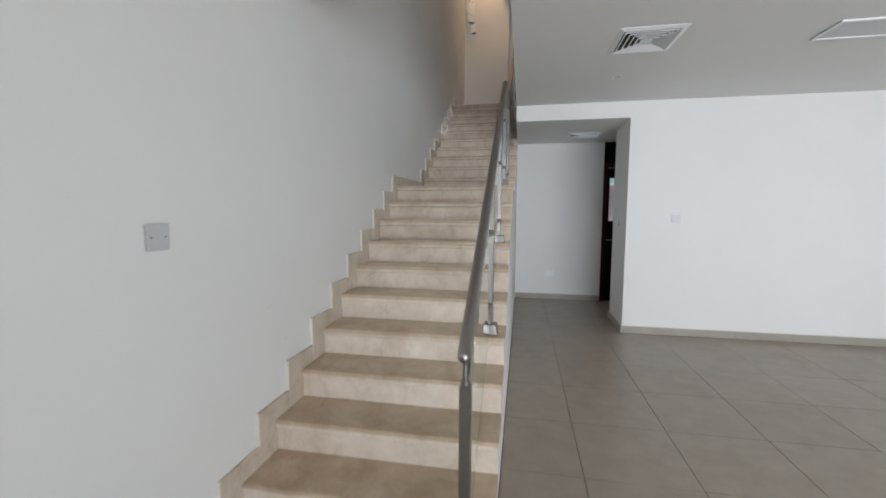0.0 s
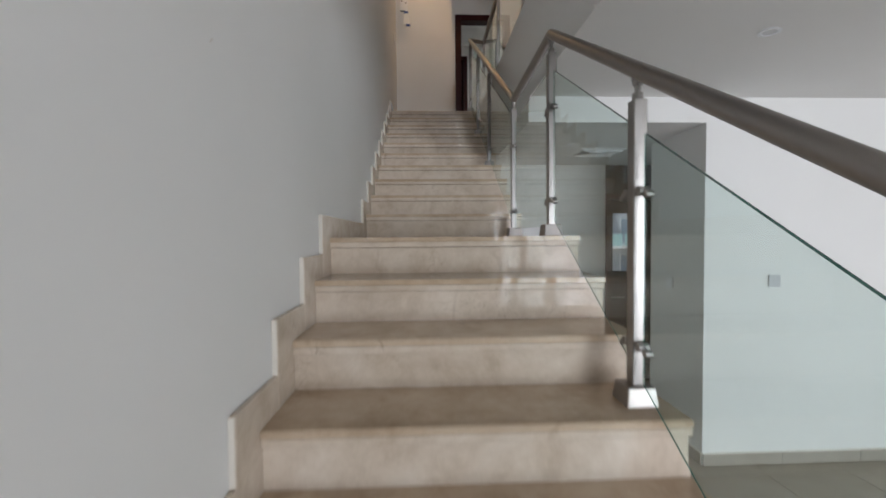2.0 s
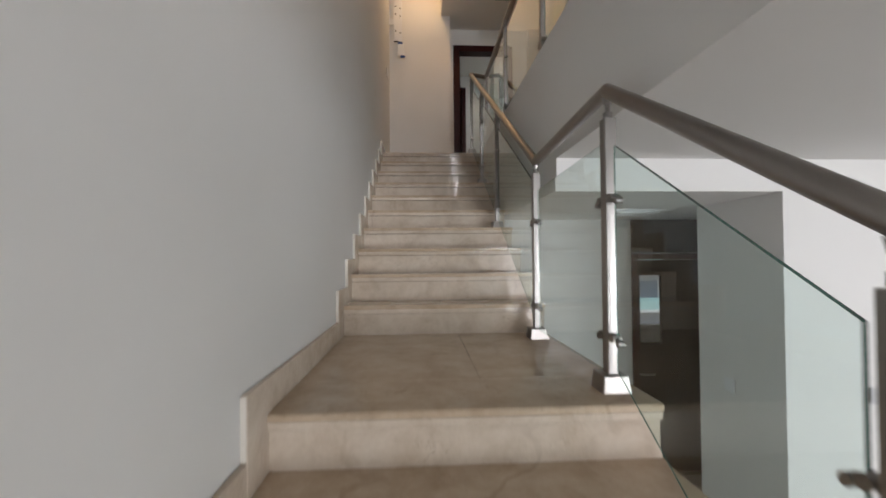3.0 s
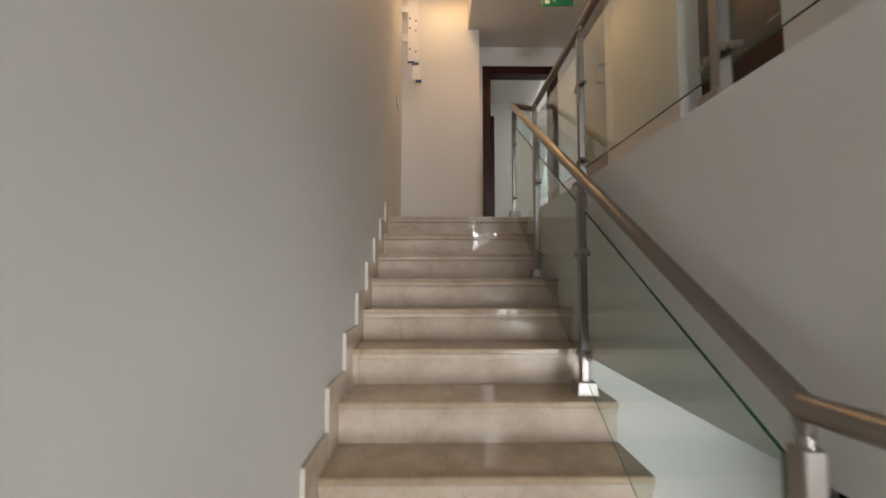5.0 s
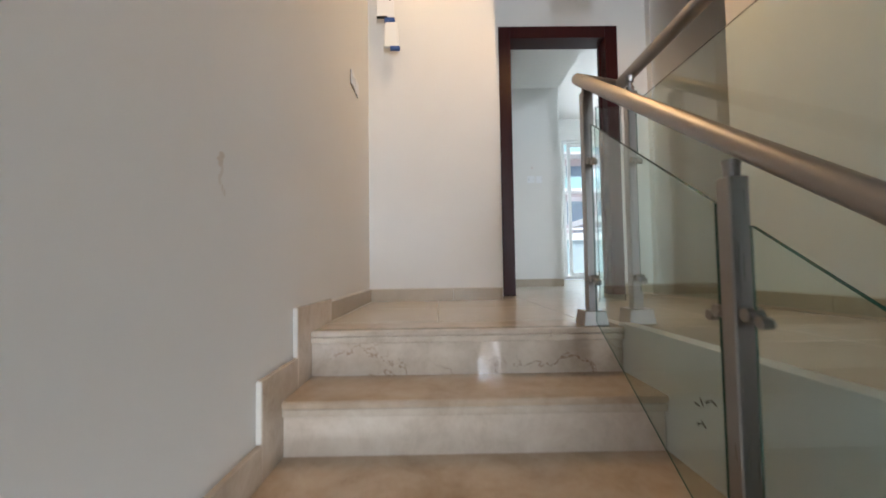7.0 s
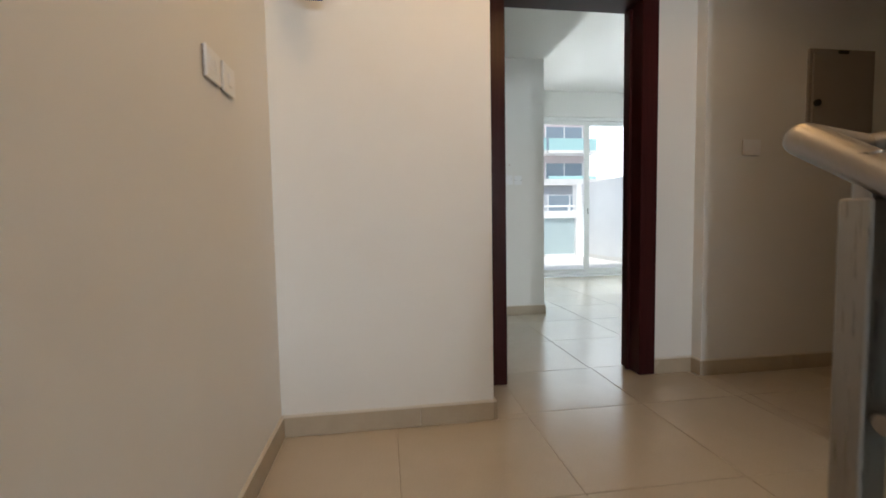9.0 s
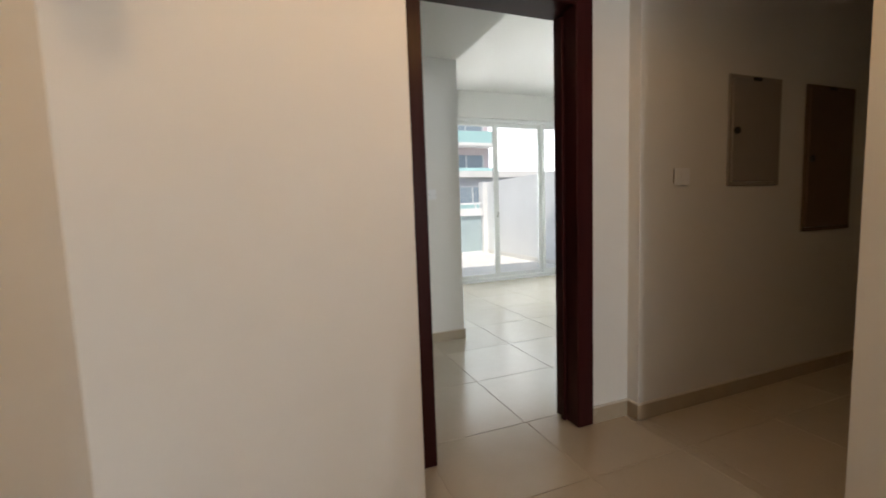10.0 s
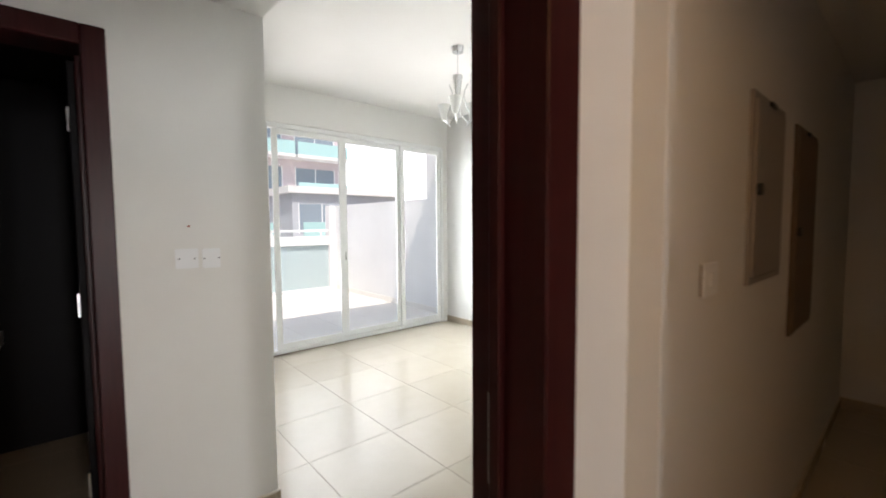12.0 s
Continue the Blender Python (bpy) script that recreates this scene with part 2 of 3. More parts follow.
# daylit kitchen behind the passage door
wall("wall_kitchen", [((2.41, 5.53, 0), (2.53, 8.2, CEIL_P)), ((4.9, 5.53, 0), (5.02, 8.2, CEIL_P)), ((3.7, 5.41, 0), (5.02, 5.53, CEIL_P)),
                      ((2.53, 8.08, 0), (4.9, 8.2, 1.0)), ((2.53, 8.08, 2.25), (4.9, 8.2, CEIL_P)), ((2.53, 8.08, 1.0), (2.8, 8.2, 2.25)), ((4.5, 8.08, 1.0), (4.9, 8.2, 2.25))])
# slabs: ceiling of the ground floor and floor of the upper one
struct(boxes("ceiling_living", [((XS, -5.2, CEIL_G), (7, 3.634, 3.36)), ((XS, .7, 3.36), (XS + .05, 6.45, F + .01)), ((-.2, -5.2, CEIL_G), (XS, .7, 3.36))], CEIL), "white painted living room ceiling and slab edge", "ceiling")
struct(boxes("ceiling_passage", [((XS, 3.751, CEIL_P), (7, 8.2, 3.36)), ((XS, 3.634, CEIL_G), (7, 3.751, 3.36)), ((0, 6.45, 3.0), (XS, 8.2, 3.36)), ((0, 8.2, 3.0), (7, 12.42, 3.36))], CEIL),
       "white painted lowered passage ceiling", "ceiling")
# upper storey
wall("wall_stairhead", [((-.2, 7.82, F - .02), (.938, 8.2, TOP))], "white wall block at the stair head")
wall("wall_hall_north", [((.0, 8.2, F - .02), (1.02, 8.36, TOP)), ((2.010, 8.215, F - .02), (2.262, 8.36, TOP)), ((1.02, 8.2, 5.64), (2.015, 8.36, TOP)), ((2.26, 8.14, F - .02), (5.735, 8.36, TOP))],
     "white hall wall holding the bedroom door and meter boxes")
wall("wall_hall_east", [((2.24, 5.92, F - .02), (2.4, 7.24, TOP)), ((2.24, -5.2, F - .02), (2.4, 5.0, TOP)), ((2.24, 5.0, 5.55), (2.4, 5.92, TOP)), ((2.4, 7.12, F - .02), (5.9, 7.24, TOP))],
     "white hall wall opposite the stair void")
wall("wall_corridor_end", [((5.735, 7.24, F - .02), (5.9, 8.36, TOP))])
wall("wall_hall_south", [((-.2, -3.4, 3.36), (1.50, -3.2, TOP)), ((2.22, -3.4, 3.36), (2.4, -3.2, TOP)), ((1.50, -3.4, 3.36), (2.22, -3.2, 3.56)), ((1.50, -3.4, 5.84), (2.22, -3.2, TOP))])
struct(boxes("ceiling_hall", [((.8, -5.2, HALL_C), (2.24, 7.82, TOP)), ((.94, 7.82, HALL_C), (2.24, 8.2, TOP)), ((2.24, 7.24, HALL_C), (5.735, 8.14, TOP))], CEIL), "white lowered hall ceiling", "ceiling")
struct(bx("ceiling_stairwell", (-.2, -5.4, TOP), (6, 8.36, TOP + .15), CEIL), "white ceiling over the stair well", "ceiling")
# bedroom
wall("wall_bedroom_west", [((1.405, 9.908, F - .02), (2.01, 10.06, TOP)), ((-.3, 9.908, 5.63), (1.405, 10.06, TOP)), ((-.3, 9.908, F - .02), (.35, 10.06, 5.63)), ((1.86, 10.06, F - .02), (2.01, 12.42, TOP))])
wall("wall_bedroom_entry", [((-.3, 8.36, F - .02), (-.15, 9.908, TOP))])
wall("wall_bedroom_east", [((5.43, 8.36, F - .02), (5.6, 12.42, TOP))])
wall("wall_bedroom_north", [((1.86, 12.42, F - .02), (2.80, 12.6, TOP)), ((5.36, 12.42, F - .02), (5.6, 12.6, TOP)), ((2.80, 12.42, 5.98), (5.36, 12.6, TOP))])
struct(bx("ceiling_entry", (-.15, 8.36, 5.865), (2.015, 9.908, TOP), CEIL), "white lowered ceiling inside the bedroom door", "ceiling")
struct(boxes("ceiling_bedroom", [((2.015, 8.36, BED_C), (5.43, 9.908, TOP + .15)), ((2.01, 9.908, BED_C), (5.43, 12.42, TOP + .15)), ((-.3, 8.36, TOP), (2.01, 12.6, TOP + .15))], CEIL), "white bedroom ceiling", "ceiling")
# bathroom walls coloured near black to stand for the room being unlit
wall("wall_bathroom", [((-.3, 11.6, F - .02), (1.86, 11.7, TOP)), ((-.3, 10.06, F - .02), (-.2, 11.6, TOP)), ((-.2, 10.06, 5.8), (1.86, 11.6, TOP))], "bathroom wall with the unlit room's darkness put into its colour", DARK)

# ---- staircase ----
stairs = base_at("staircase", .6, .12, 0, "cream polished marble staircase with a mid landing", "staircase", kind="structure")
SKT = .018
RX = 1.10


def tread_bm(depth):
    bm = bmesh.new()
    add_box(bm, (0, -.0, -.022), (XS - SKT, depth, 0))
    front = [e for e in bm.edges if all(abs(q.co.y) < 1e-4 for q in e.verts) and abs(e.verts[0].co.z - e.verts[1].co.z) < 1e-4]
    bmesh.ops.bevel(bm, geom=front, offset=.004, segments=2, affect='EDGES')
    return bm


def stair_piece(name, me, x, y, z):
    ob = new(name, me)
    ob.parent = stairs
    ob.matrix_parent_inverse = stairs.matrix_basis.inverted()
    ob.location = (x, y, z)
    return ob


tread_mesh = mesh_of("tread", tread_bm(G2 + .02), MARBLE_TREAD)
bm = bmesh.new()
add_box(bm, (0, 0, 0), (XS - SKT - .004, .02, R - .0501))
riser_mesh = mesh_of("riser", bm, MARBLE)
bm = bmesh.new()
add_box(bm, (0, .001, -.047), (XS - SKT - .002, .05, -.0228))
soften(bm, .003)
strip_mesh = mesh_of("nosing_strip", bm, MARBLE)
# thin dark strip that paints the shadow line under the nosing
bm = bmesh.new()
add_box(bm, (0, 0, 0), (XS - SKT - .004, .012, .003))
shadow_line_mesh = mesh_of("joint", bm, GROUT)
veined_mesh = riser_mesh.copy()
veined_mesh.materials[0] = MARBLE_VEINED
slab_meshes = []
for wx in (.66, XS - SKT - .66):
    bm = bmesh.new()
    add_box(bm, (.0008, .0008, -.03), (wx - .0008, Y11 - nose(10) - G2 + .005, 0))
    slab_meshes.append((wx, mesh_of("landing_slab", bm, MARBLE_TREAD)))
bm = bmesh.new()
add_box(bm, (0, 0, -.022), (XS - SKT, .22, 0))
soften(bm, .004)
head_mesh = mesh_of("tread", bm, MARBLE)
for k in range(1, 21):
    stair_piece("tread", head_mesh if k == 20 else tread_mesh, SKT, nose(k), k * R)
    stair_piece("nosing_strip", strip_mesh, SKT, nose(k), k * R)
    stair_piece("joint", shadow_line_mesh, SKT, nose(k) + .0172, k * R - .0495)
    stair_piece("riser", veined_mesh if k == 20 else riser_mesh, SKT, nose(k) + .018, (k - 1) * R + .0005)
x = SKT
for wx, me in slab_meshes:
    stair_piece("landing_slab", me, x, nose(10) + G2 + .0215, 10 * R)
    x += wx
# two sawn grip grooves along the head of the flight
for gy in (.028, .042):
    bm = bmesh.new()
    add_box(bm, (SKT + .01, nose(20) + gy, F - .002), (RX - .03, nose(20) + gy + .004, F + .0006))
    part("grip_groove", bm, GROUT, stairs, "thin dark grip groove")
# rough core under the treads
bm = bmesh.new()
for k in range(1, 21):
    y0 = nose(k) + .034
    y1 = nose(k + 1) + .034 if k < 20 else 6.5
    low = 0 if k <= 10 else max(0, k * R - .55)
    add_box(bm, (.001, y0, low), (XS - .004, y1, k * R - .036))
part("core", bm, PAINT, stairs, "white painted stair flank")
# stepped skirting on the wall, a piece to each step
for k in range(1, 21):
    y0 = nose(k) - .135
    y1 = (nose(k + 1) - .135) if k < 20 else 6.70
    top, low = k * R + .10, (k - 1) * R + (.0 if k == 1 else .10)
    bm = bmesh.new()
    add_box(bm, (.001, y0 + .001, (k - 1) * R - .12 if k > 1 else .001), (SKT, y1, top))
    soften(bm, .002)
    sk = part("skirting", bm, MARBLE, stairs)
    bx("edge_bead", (.0015, y0 - .004, low + .002), (SKT - .002, y0 + .0005, top - .001), SKIRT_EDGE, sk)


# ---- balustrade ----
SLOPE1, SLOPE2 = R / G1, R / G2


def post_bm(h):
    bm = bmesh.new()
    add_box(bm, (-.021, -.021, .05), (.021, .021, h))
    soften(bm, .003)
    return bm


def rail_post(parent, x, y, z, h=.915, pin=.085, sides=(1, 1), along=(0, 1)):
    """A square steel post with its shoe, pin and glass clamps; along: the way to the next panel."""
    tip = Matrix.Translation((x, y, z))
    p = part("post", post_bm(h), STEEL, None)
    p.matrix_basis = tip
    p.parent = parent
    p.matrix_parent_inverse = parent.matrix_basis.inverted()
    bm = bmesh.new()
    vs = add_box(bm, (-.052, -.052, .0), (.052, .052, .058))
    for q in vs:
        if q.co.z > .03:
            q.co.x *= .86
            q.co.y *= .86
    soften(bm, .003)
    bits = [("shoe", bm, STEEL_RAIL, False)]
    bm = bmesh.new()
    add_cyl(bm, (0, 0, h), (0, 0, h + .02), .016)
    add_cyl(bm, (0, 0, h + .02), (0, 0, h + pin), .009)
    add_cyl(bm, (0, 0, h + pin - .02), (0, 0, h + pin + .004), .014, 16, .019)
    bits.append(("pin", bm, STEEL, True))
    ax, ay = along
    for sgn, on in ((1, sides[0]), (-1, sides[1])):
        if not on:
            continue
        for zc in (.18, .64):
            bm = bmesh.new()
            dx, dy = ax * sgn, ay * sgn
            zz = zc
            add_cyl(bm, (dx * .018, dy * .018, zz), (dx * .05, dy * .05, zz), .006, 10)
            add_cyl(bm, (dx * .042 + ay * .019, dy * .042 + ax * .019, zz), (dx * .042 - ay * .019, dy * .042 - ax * .019, zz), .013, 14)
            add_cyl(bm, (dx * .072 + ay * .014, dy * .072 + ax * .014, zz - .012), (dx * .072 - ay * .014, dy * .072 - ax * .014, zz - .012), .011, 14)
            add_cyl(bm, (dx * .036, dy * .036, zz), (dx * .074, dy * .074, zz - .012), .012, 10, .009)
            bits.append(("clamp", bm, STEEL, True))
    for name, b, m, sm in bits:
        o = part(name, b, m, None, "", sm)
        o.parent = p
        o.matrix_basis = Matrix.Identity(4)
        o.matrix_parent_inverse = Matrix.Identity(4)
    return p


def glass_panel(parent, pts, thick=.010, axis=0):
    """A glass pane from four corners (low start, low end, high end, high start) with green edges."""
    bm = bmesh.new()
    off = Vector((thick / 2, 0, 0)) if axis == 0 else Vector((0, thick / 2, 0))
    A = [bm.verts.new(Vector(p) - off) for p in pts]
    B = [bm.verts.new(Vector(p) + off) for p in pts]
    fs = [bm.faces.new(A[::-1]), bm.faces.new(B)]
    for i in range(4):
        f = bm.faces.new((A[i], A[(i + 1) % 4], B[(i + 1) % 4], B[i]))
        f.material_index = 1
    bmesh.ops.recalc_face_normals(bm, faces=bm.faces[:])
    ob = part("glass_panel", bm, (GLASS, GLASS_EDGE), parent, "clear glass panel with a green edge")
    ob.visible_shadow = False
    return ob


def tube(name, pts, r, parent, material, label=""):
    """A handrail tube through points with mitred joints and rounded ends."""
    bm = bmesh.new()
    for a, b in zip(pts, pts[1:]):
        add_cyl(bm, a, b, r, 20)
    for i, p in enumerate(pts):
        bmesh.ops.create_uvsphere(bm, u_segments=20, v_segments=10, radius=r * .999, matrix=Matrix.Translation(p))
    return part(name, bm, material, parent, label, True)


RAILR = .025
rail_low = base_at("stair_balustrade", RX, .2, 0, "brushed steel and glass balustrade along the marble stairs", "railing", "stair railings")
# posts of the lower flight, the landing and the upper flight
POSTS = [(-.075, 0.0, .83), (nose(4) + .125, 4 * R, .915), (nose(7) + .135, 7 * R, .915), (nose(10) + .145, 10 * R, .915),
         (3.69, 10 * R, .905), (nose(14) + .135, 14 * R, .915), (nose(17) + .125, 17 * R, .915), (6.47, F, .93)]


def rail_z(y):
    if y <= POSTS[3][0]:
        return 10 * R + 1.01 + (y - POSTS[3][0]) * SLOPE1
    if y <= 3.69:
        return 10 * R + 1.01 + (y - POSTS[3][0]) / (3.69 - POSTS[3][0]) * -.035
    return 10 * R + .975 + (y - 3.69) * SLOPE2


for i, (y, z, h) in enumerate(POSTS):
    rail_post(rail_low, RX, y, z, h, pin=max(.03, rail_z(y) - RAILR - z - h if i < 7 else .055), sides=(i < 7, i > 0))
tube("handrail", [(RX, -.115, rail_z(-.115)), (RX, POSTS[3][0], rail_z(POSTS[3][0])), (RX, 3.69, rail_z(3.69)), (RX, 6.56, 4.425), (1.305, 6.63, 4.425)],
     RAILR, rail_low, STEEL_RAIL, "satin stainless steel handrail tube")
for i in range(7):
    y0, y1 = POSTS[i][0] + .05, POSTS[i + 1][0] - .05
    if i < 3:
        lo = lambda y: max(.05, 10 * R + .02 + (y - nose(10)) * SLOPE1)
        hi = lambda y: rail_z(y) - .17
    elif i == 3:
        lo = lambda y: 10 * R + .05
        hi = lambda y: rail_z(y) - .17
    else:
        lo = lambda y: 11 * R + .0 + (y - nose(11)) * SLOPE2
        hi = lambda y: rail_z(y) - .13
    glass_panel(rail_low, [(RX, y0, lo(y0)), (RX, y1, lo(y1)), (RX, y1, hi(y1)), (RX, y0, hi(y0))])

guard = base_at("landing_guardrail", 1.285, 3.5, F, "horizontal steel and glass guard beside the stair void", "railing", "stair railings")
GX = 1.285
GP = [6.48, 5.325, 4.13, 2.93, 1.72, .74]
for i, y in enumerate(GP):
    rail_post(guard, GX, y, F + .003, .93, .06, sides=(i > 0, i < len(GP) - 1))
tube("handrail", [(GX + .02, 6.63, 4.425), (GX, .69, 4.425)], RAILR, guard, STEEL_RAIL, "satin stainless steel handrail tube")
for a, b in zip(GP, GP[1:]):
    glass_panel(guard, [(GX, a - .05, F + .13), (GX, b + .05, F + .13), (GX, b + .05, 4.27), (GX, a - .05, 4.27)])
glass_panel(guard, [(1.14, 6.475, F + .09), (1.24, 6.475, F + .09), (1.24, 6.475, 4.27), (1.14, 6.475, 4.27)], axis=1)


# ---- floor tiles: pieces are children of their floors ----
def tiles(floor_ob, xs, ys, z, material, gap=.003, thick=.012):
    cache = {}
    for x0, x1 in zip(xs, xs[1:]):
        for y0, y1 in zip(ys, ys[1:]):
            w, d = round(x1 - x0, 3), round(y1 - y0, 3)
            if w < .02 or d < .02:
                continue
            if (w, d) not in cache:
                bm = bmesh.new()
                vs = add_box(bm, (gap / 2, gap / 2, -thick), (w - gap / 2, d - gap / 2, 0))
                top = [e for e in bm.edges if all(q.co.z > -1e-5 for q in e.verts)]
                bmesh.ops.bevel(bm, geom=top, offset=.0015, segments=1, affect='EDGES')
                cache[(w, d)] = mesh_of("tile", bm, material)
            ob = new("tile", cache[(w, d)])
            ob.parent = floor_ob
            ob.matrix_parent_inverse = floor_ob.matrix_basis.inverted()
            ob.location = (x0, y0, z)


def grid(lo, hi, first, pitch):
    out = [lo]
    q = first + math.ceil((lo - first + .02) / pitch) * pitch
    while q < hi - .02:
        out.append(q)
        q += pitch
    return out + [hi]


# ---- skirtings ----
def skirting(name, x0, y0, x1, y1, z, material, h=.085, t=.014, side=1, label="tile skirting with a white sealed top edge"):
    """Runs from one point to another along a wall; side: which way it stands proud."""
    a, b = Vector((x0, y0, 0)), Vector((x1, y1, 0))
    d = (b - a).normalized()
    n = Vector((-d.y, d.x, 0)) * side
    L = (b - a).length
    m = Matrix(((d.x, n.x, 0, x0), (d.y, n.y, 0, y0), (0, 0, 1, z), (0, 0, 0, 1)))
    par = base_at(name, x0, y0, z, label, "skirting", kind="structure")
    q = 0.0
    while q < L - .001:
        e = min(L, q + .6)
        bm = bmesh.new()
        add_box(bm, (q + .0008, .0008, .0), (e - .0008, t, h), m)
        bmesh.ops.recalc_face_normals(bm, faces=bm.faces[:])
        soften(bm, .0015)
        part("skirting_tile", bm, material, par)
        q = e
    bm = bmesh.new()
    vs = add_box(bm, (0, .0005, h), (L, t * .8, h + .007), m)
    bmesh.ops.recalc_face_normals(bm, faces=bm.faces[:])
    part("sealant_bead", bm, SKIRT_EDGE, par)


skirting("baseboard_1", 2.48, 3.635, 7, 3.635, 0, SKIRT_GREY, side=-1)
skirting("baseboard_2", 2.48, 4.35, 2.48, 3.635, 0, SKIRT_GREY, side=-1)
skirting("baseboard_3", 1.2, 5.41, 2.53, 5.41, 0, SKIRT_GREY, side=-1)
skirting("baseboard_4", 0, -5, 0, -.02, 0, SKIRT_GREY, side=-1)
skirting("baseboard_5", 0, 6.70, 0, 7.82, F, SKIRT_CREAM, side=-1)
skirting("baseboard_6", 0, 7.82, .938, 7.82, F, SKIRT_CREAM, side=-1)
skirting("baseboard_7", .938, 7.806, .938, 8.195, F, SKIRT_CREAM, side=-1)
skirting("baseboard_8", 2.010, 8.215, 2.26, 8.215, F, SKIRT_CREAM, side=-1)
skirting("baseboard_9", 2.26, 8.215, 2.26, 8.126, F, SKIRT_CREAM, side=-1)
skirting("baseboard_10", 2.26, 8.14, 5.735, 8.14, F, SKIRT_CREAM, side=-1)
skirting("baseboard_11", 5.735, 7.24, 5.735, 8.14, F, SKIRT_CREAM, side=1)
skirting("baseboard_12", 2.24, 7.24, 2.24, 5.92, F, SKIRT_CREAM, side=-1)
skirting("baseboard_13", 1.405, 9.908, 2.01, 9.908, F, SKIRT_CREAM, side=-1)
skirting("baseboard_14", 2.01, 9.9, 2.01, 12.42, F, SKIRT_CREAM, side=-1)
skirting("baseboard_15", 5.43, 8.36, 5.43, 12.42, F, SKIRT_CREAM, side=1)
skirting("baseboard_16", 2.24, 5.0, 2.24, 0, F, SKIRT_CREAM, side=-1)
skirting("baseboard_17", 2.24, 7.24, 5.735, 7.24, F, SKIRT_CREAM, side=1)


# ---- doors ----
def door_frame(name, x0, x1, y0, y1, z0, z1, w=.10, axis='x', label="dark mahogany door frame"):
    """Jambs and head lining an opening; x0..x1 the outer width, y0..y1 the depth."""
    par = base_at(name, (x0 + x1) / 2, (y0 + y1) / 2, z0, label, "door frame", kind="structure")
    def mk(n, a, b):
        if axis == 'y':
            a, b = (a[1], a[0], a[2]), (b[1], b[0], b[2])
        bx(n, a, b, WOOD, par, .004)
    mk("jamb", (x0, y0, z0), (x0 + w, y1, z1))
    mk("jamb", (x1 - w, y0, z0), (x1, y1, z1))
    mk("head", (x0 + w, y0, z1 - w), (x1 - w, y1, z1))
    st = .018
    ym = (y0 + y1) / 2
    mk("stop", (x0 + w, ym, z0), (x0 + w + st, ym + .03, z1 - w - st))
    mk("stop", (x1 - w - st, ym, z0), (x1 - w, ym + .03, z1 - w - st))
    return par


# bedroom doorway
door_frame("door_1", 1.017, 2.010, 8.196, 8.385, F + .002, 5.638)
lp = base_at("strike_plate", 1.909, 8.36, 4.4, "steel strike plate let into the door jamb", "strike plate")
bx("plate", (1.9075, 8.31, 4.33), (1.9105, 8.335, 4.52), STEEL, lp)
# bathroom doorway with its leaf ajar into the dark
door_frame("door_2", .35, 1.405, 9.888, 10.08, F + .002, 5.63, w=.078)
leaf = base_at("bathroom_door_leaf", 1.28, 10.09, F, "dark door leaf standing open into the unlit bathroom", "door")
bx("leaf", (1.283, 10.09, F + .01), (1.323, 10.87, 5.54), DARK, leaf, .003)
for zc in (3.75, 4.53, 5.30):
    bx("hinge", (1.275, 10.075, zc - .05), (1.2835, 10.105, zc + .05), CHROME, leaf, .001)
wc = base_at("washbasin", .8, 10.9, F, "white ceramic washbasin barely seen in the dark bathroom", "washbasin")
bm = bmesh.new()
add_box(bm, (.35, 11.1, 4.1), (.9, 11.55, 4.24))
soften(bm, .03, 3)
part("basin", bm, FROST, wc)
add = bmesh.new()
add_cyl(add, (.62, 11.35, F), (.62, 11.35, 4.1), .09, 16, .07)
part("pedestal", add, FROST, wc)
# hall door in the east wall
door_frame("door_3", 5.0, 5.92, 2.40, 2.53, F + .002, 5.55, axis='y')
hd = base_at("hall_door_leaf", 2.42, 5.45, F, "closed dark mahogany hall door", "door")
bx("leaf", (2.465, 5.102, F + .01), (2.505, 5.818, 5.45), WOOD, hd, .003)
bm = bmesh.new()
add_cyl(bm, (2.465, 5.17, 4.42), (2.41, 5.17, 4.42), .011)
add_cyl(bm, (2.415, 5.17, 4.42), (2.415, 5.29, 4.42), .009)
part("handle", bm, STEEL, hd, "steel lever handle", True)
# kitchen door at the back of the passage with a vision pane
door_frame("door_4", 2.53, 3.30, 5.385, 5.53, .002, 2.165, w=.06)
kd = base_at("passage_door_leaf", 2.9, 5.45, 0, "dark wooden door with a narrow vision pane", "door")
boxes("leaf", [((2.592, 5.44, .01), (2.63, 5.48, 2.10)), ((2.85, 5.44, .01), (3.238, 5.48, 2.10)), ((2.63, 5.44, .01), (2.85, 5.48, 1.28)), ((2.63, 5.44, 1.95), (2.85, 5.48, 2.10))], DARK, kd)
bx("vision_pane", (2.63, 5.455, 1.28), (2.85, 5.461, 1.95), PANE, kd, 0, "narrow clear vision pane")
bm = bmesh.new()
add_cyl(bm, (2.62, 5.44, .98), (2.62, 5.39, .98), .011)
add_cyl(bm, (2.62, 5.395, .98), (2.75, 5.395, .98), .009)
part("handle", bm, STEEL, kd, "steel lever handle", True)


# ---- sockets, switches, boxes ----
def plate(name, c, n, w, h, label, category="switch", bits=(), material=WHITE_PL):
    """A small plastic plate on a wall: centre, outward axis, width and height; bits: rockers or holes as (u, v, w, h, dark)."""
    c, n = Vector(c), Vector(n)
    u = Vector((0, 0, 1)).cross(n)
    m = Matrix(((u.x, n.x, 0, c.x), (u.y, n.y, 0, c.y), (u.z, n.z, 1, c.z), (0, 0, 0, 1)))
    par = base_at(name, *c, label, category, "wall plates")
    bm = bmesh.new()
    add_box(bm, (-w / 2, .004, -h / 2), (w / 2, .011, h / 2), m)
    bmesh.ops.recalc_face_normals(bm, faces=bm.faces[:])
    soften(bm, .003, 2)
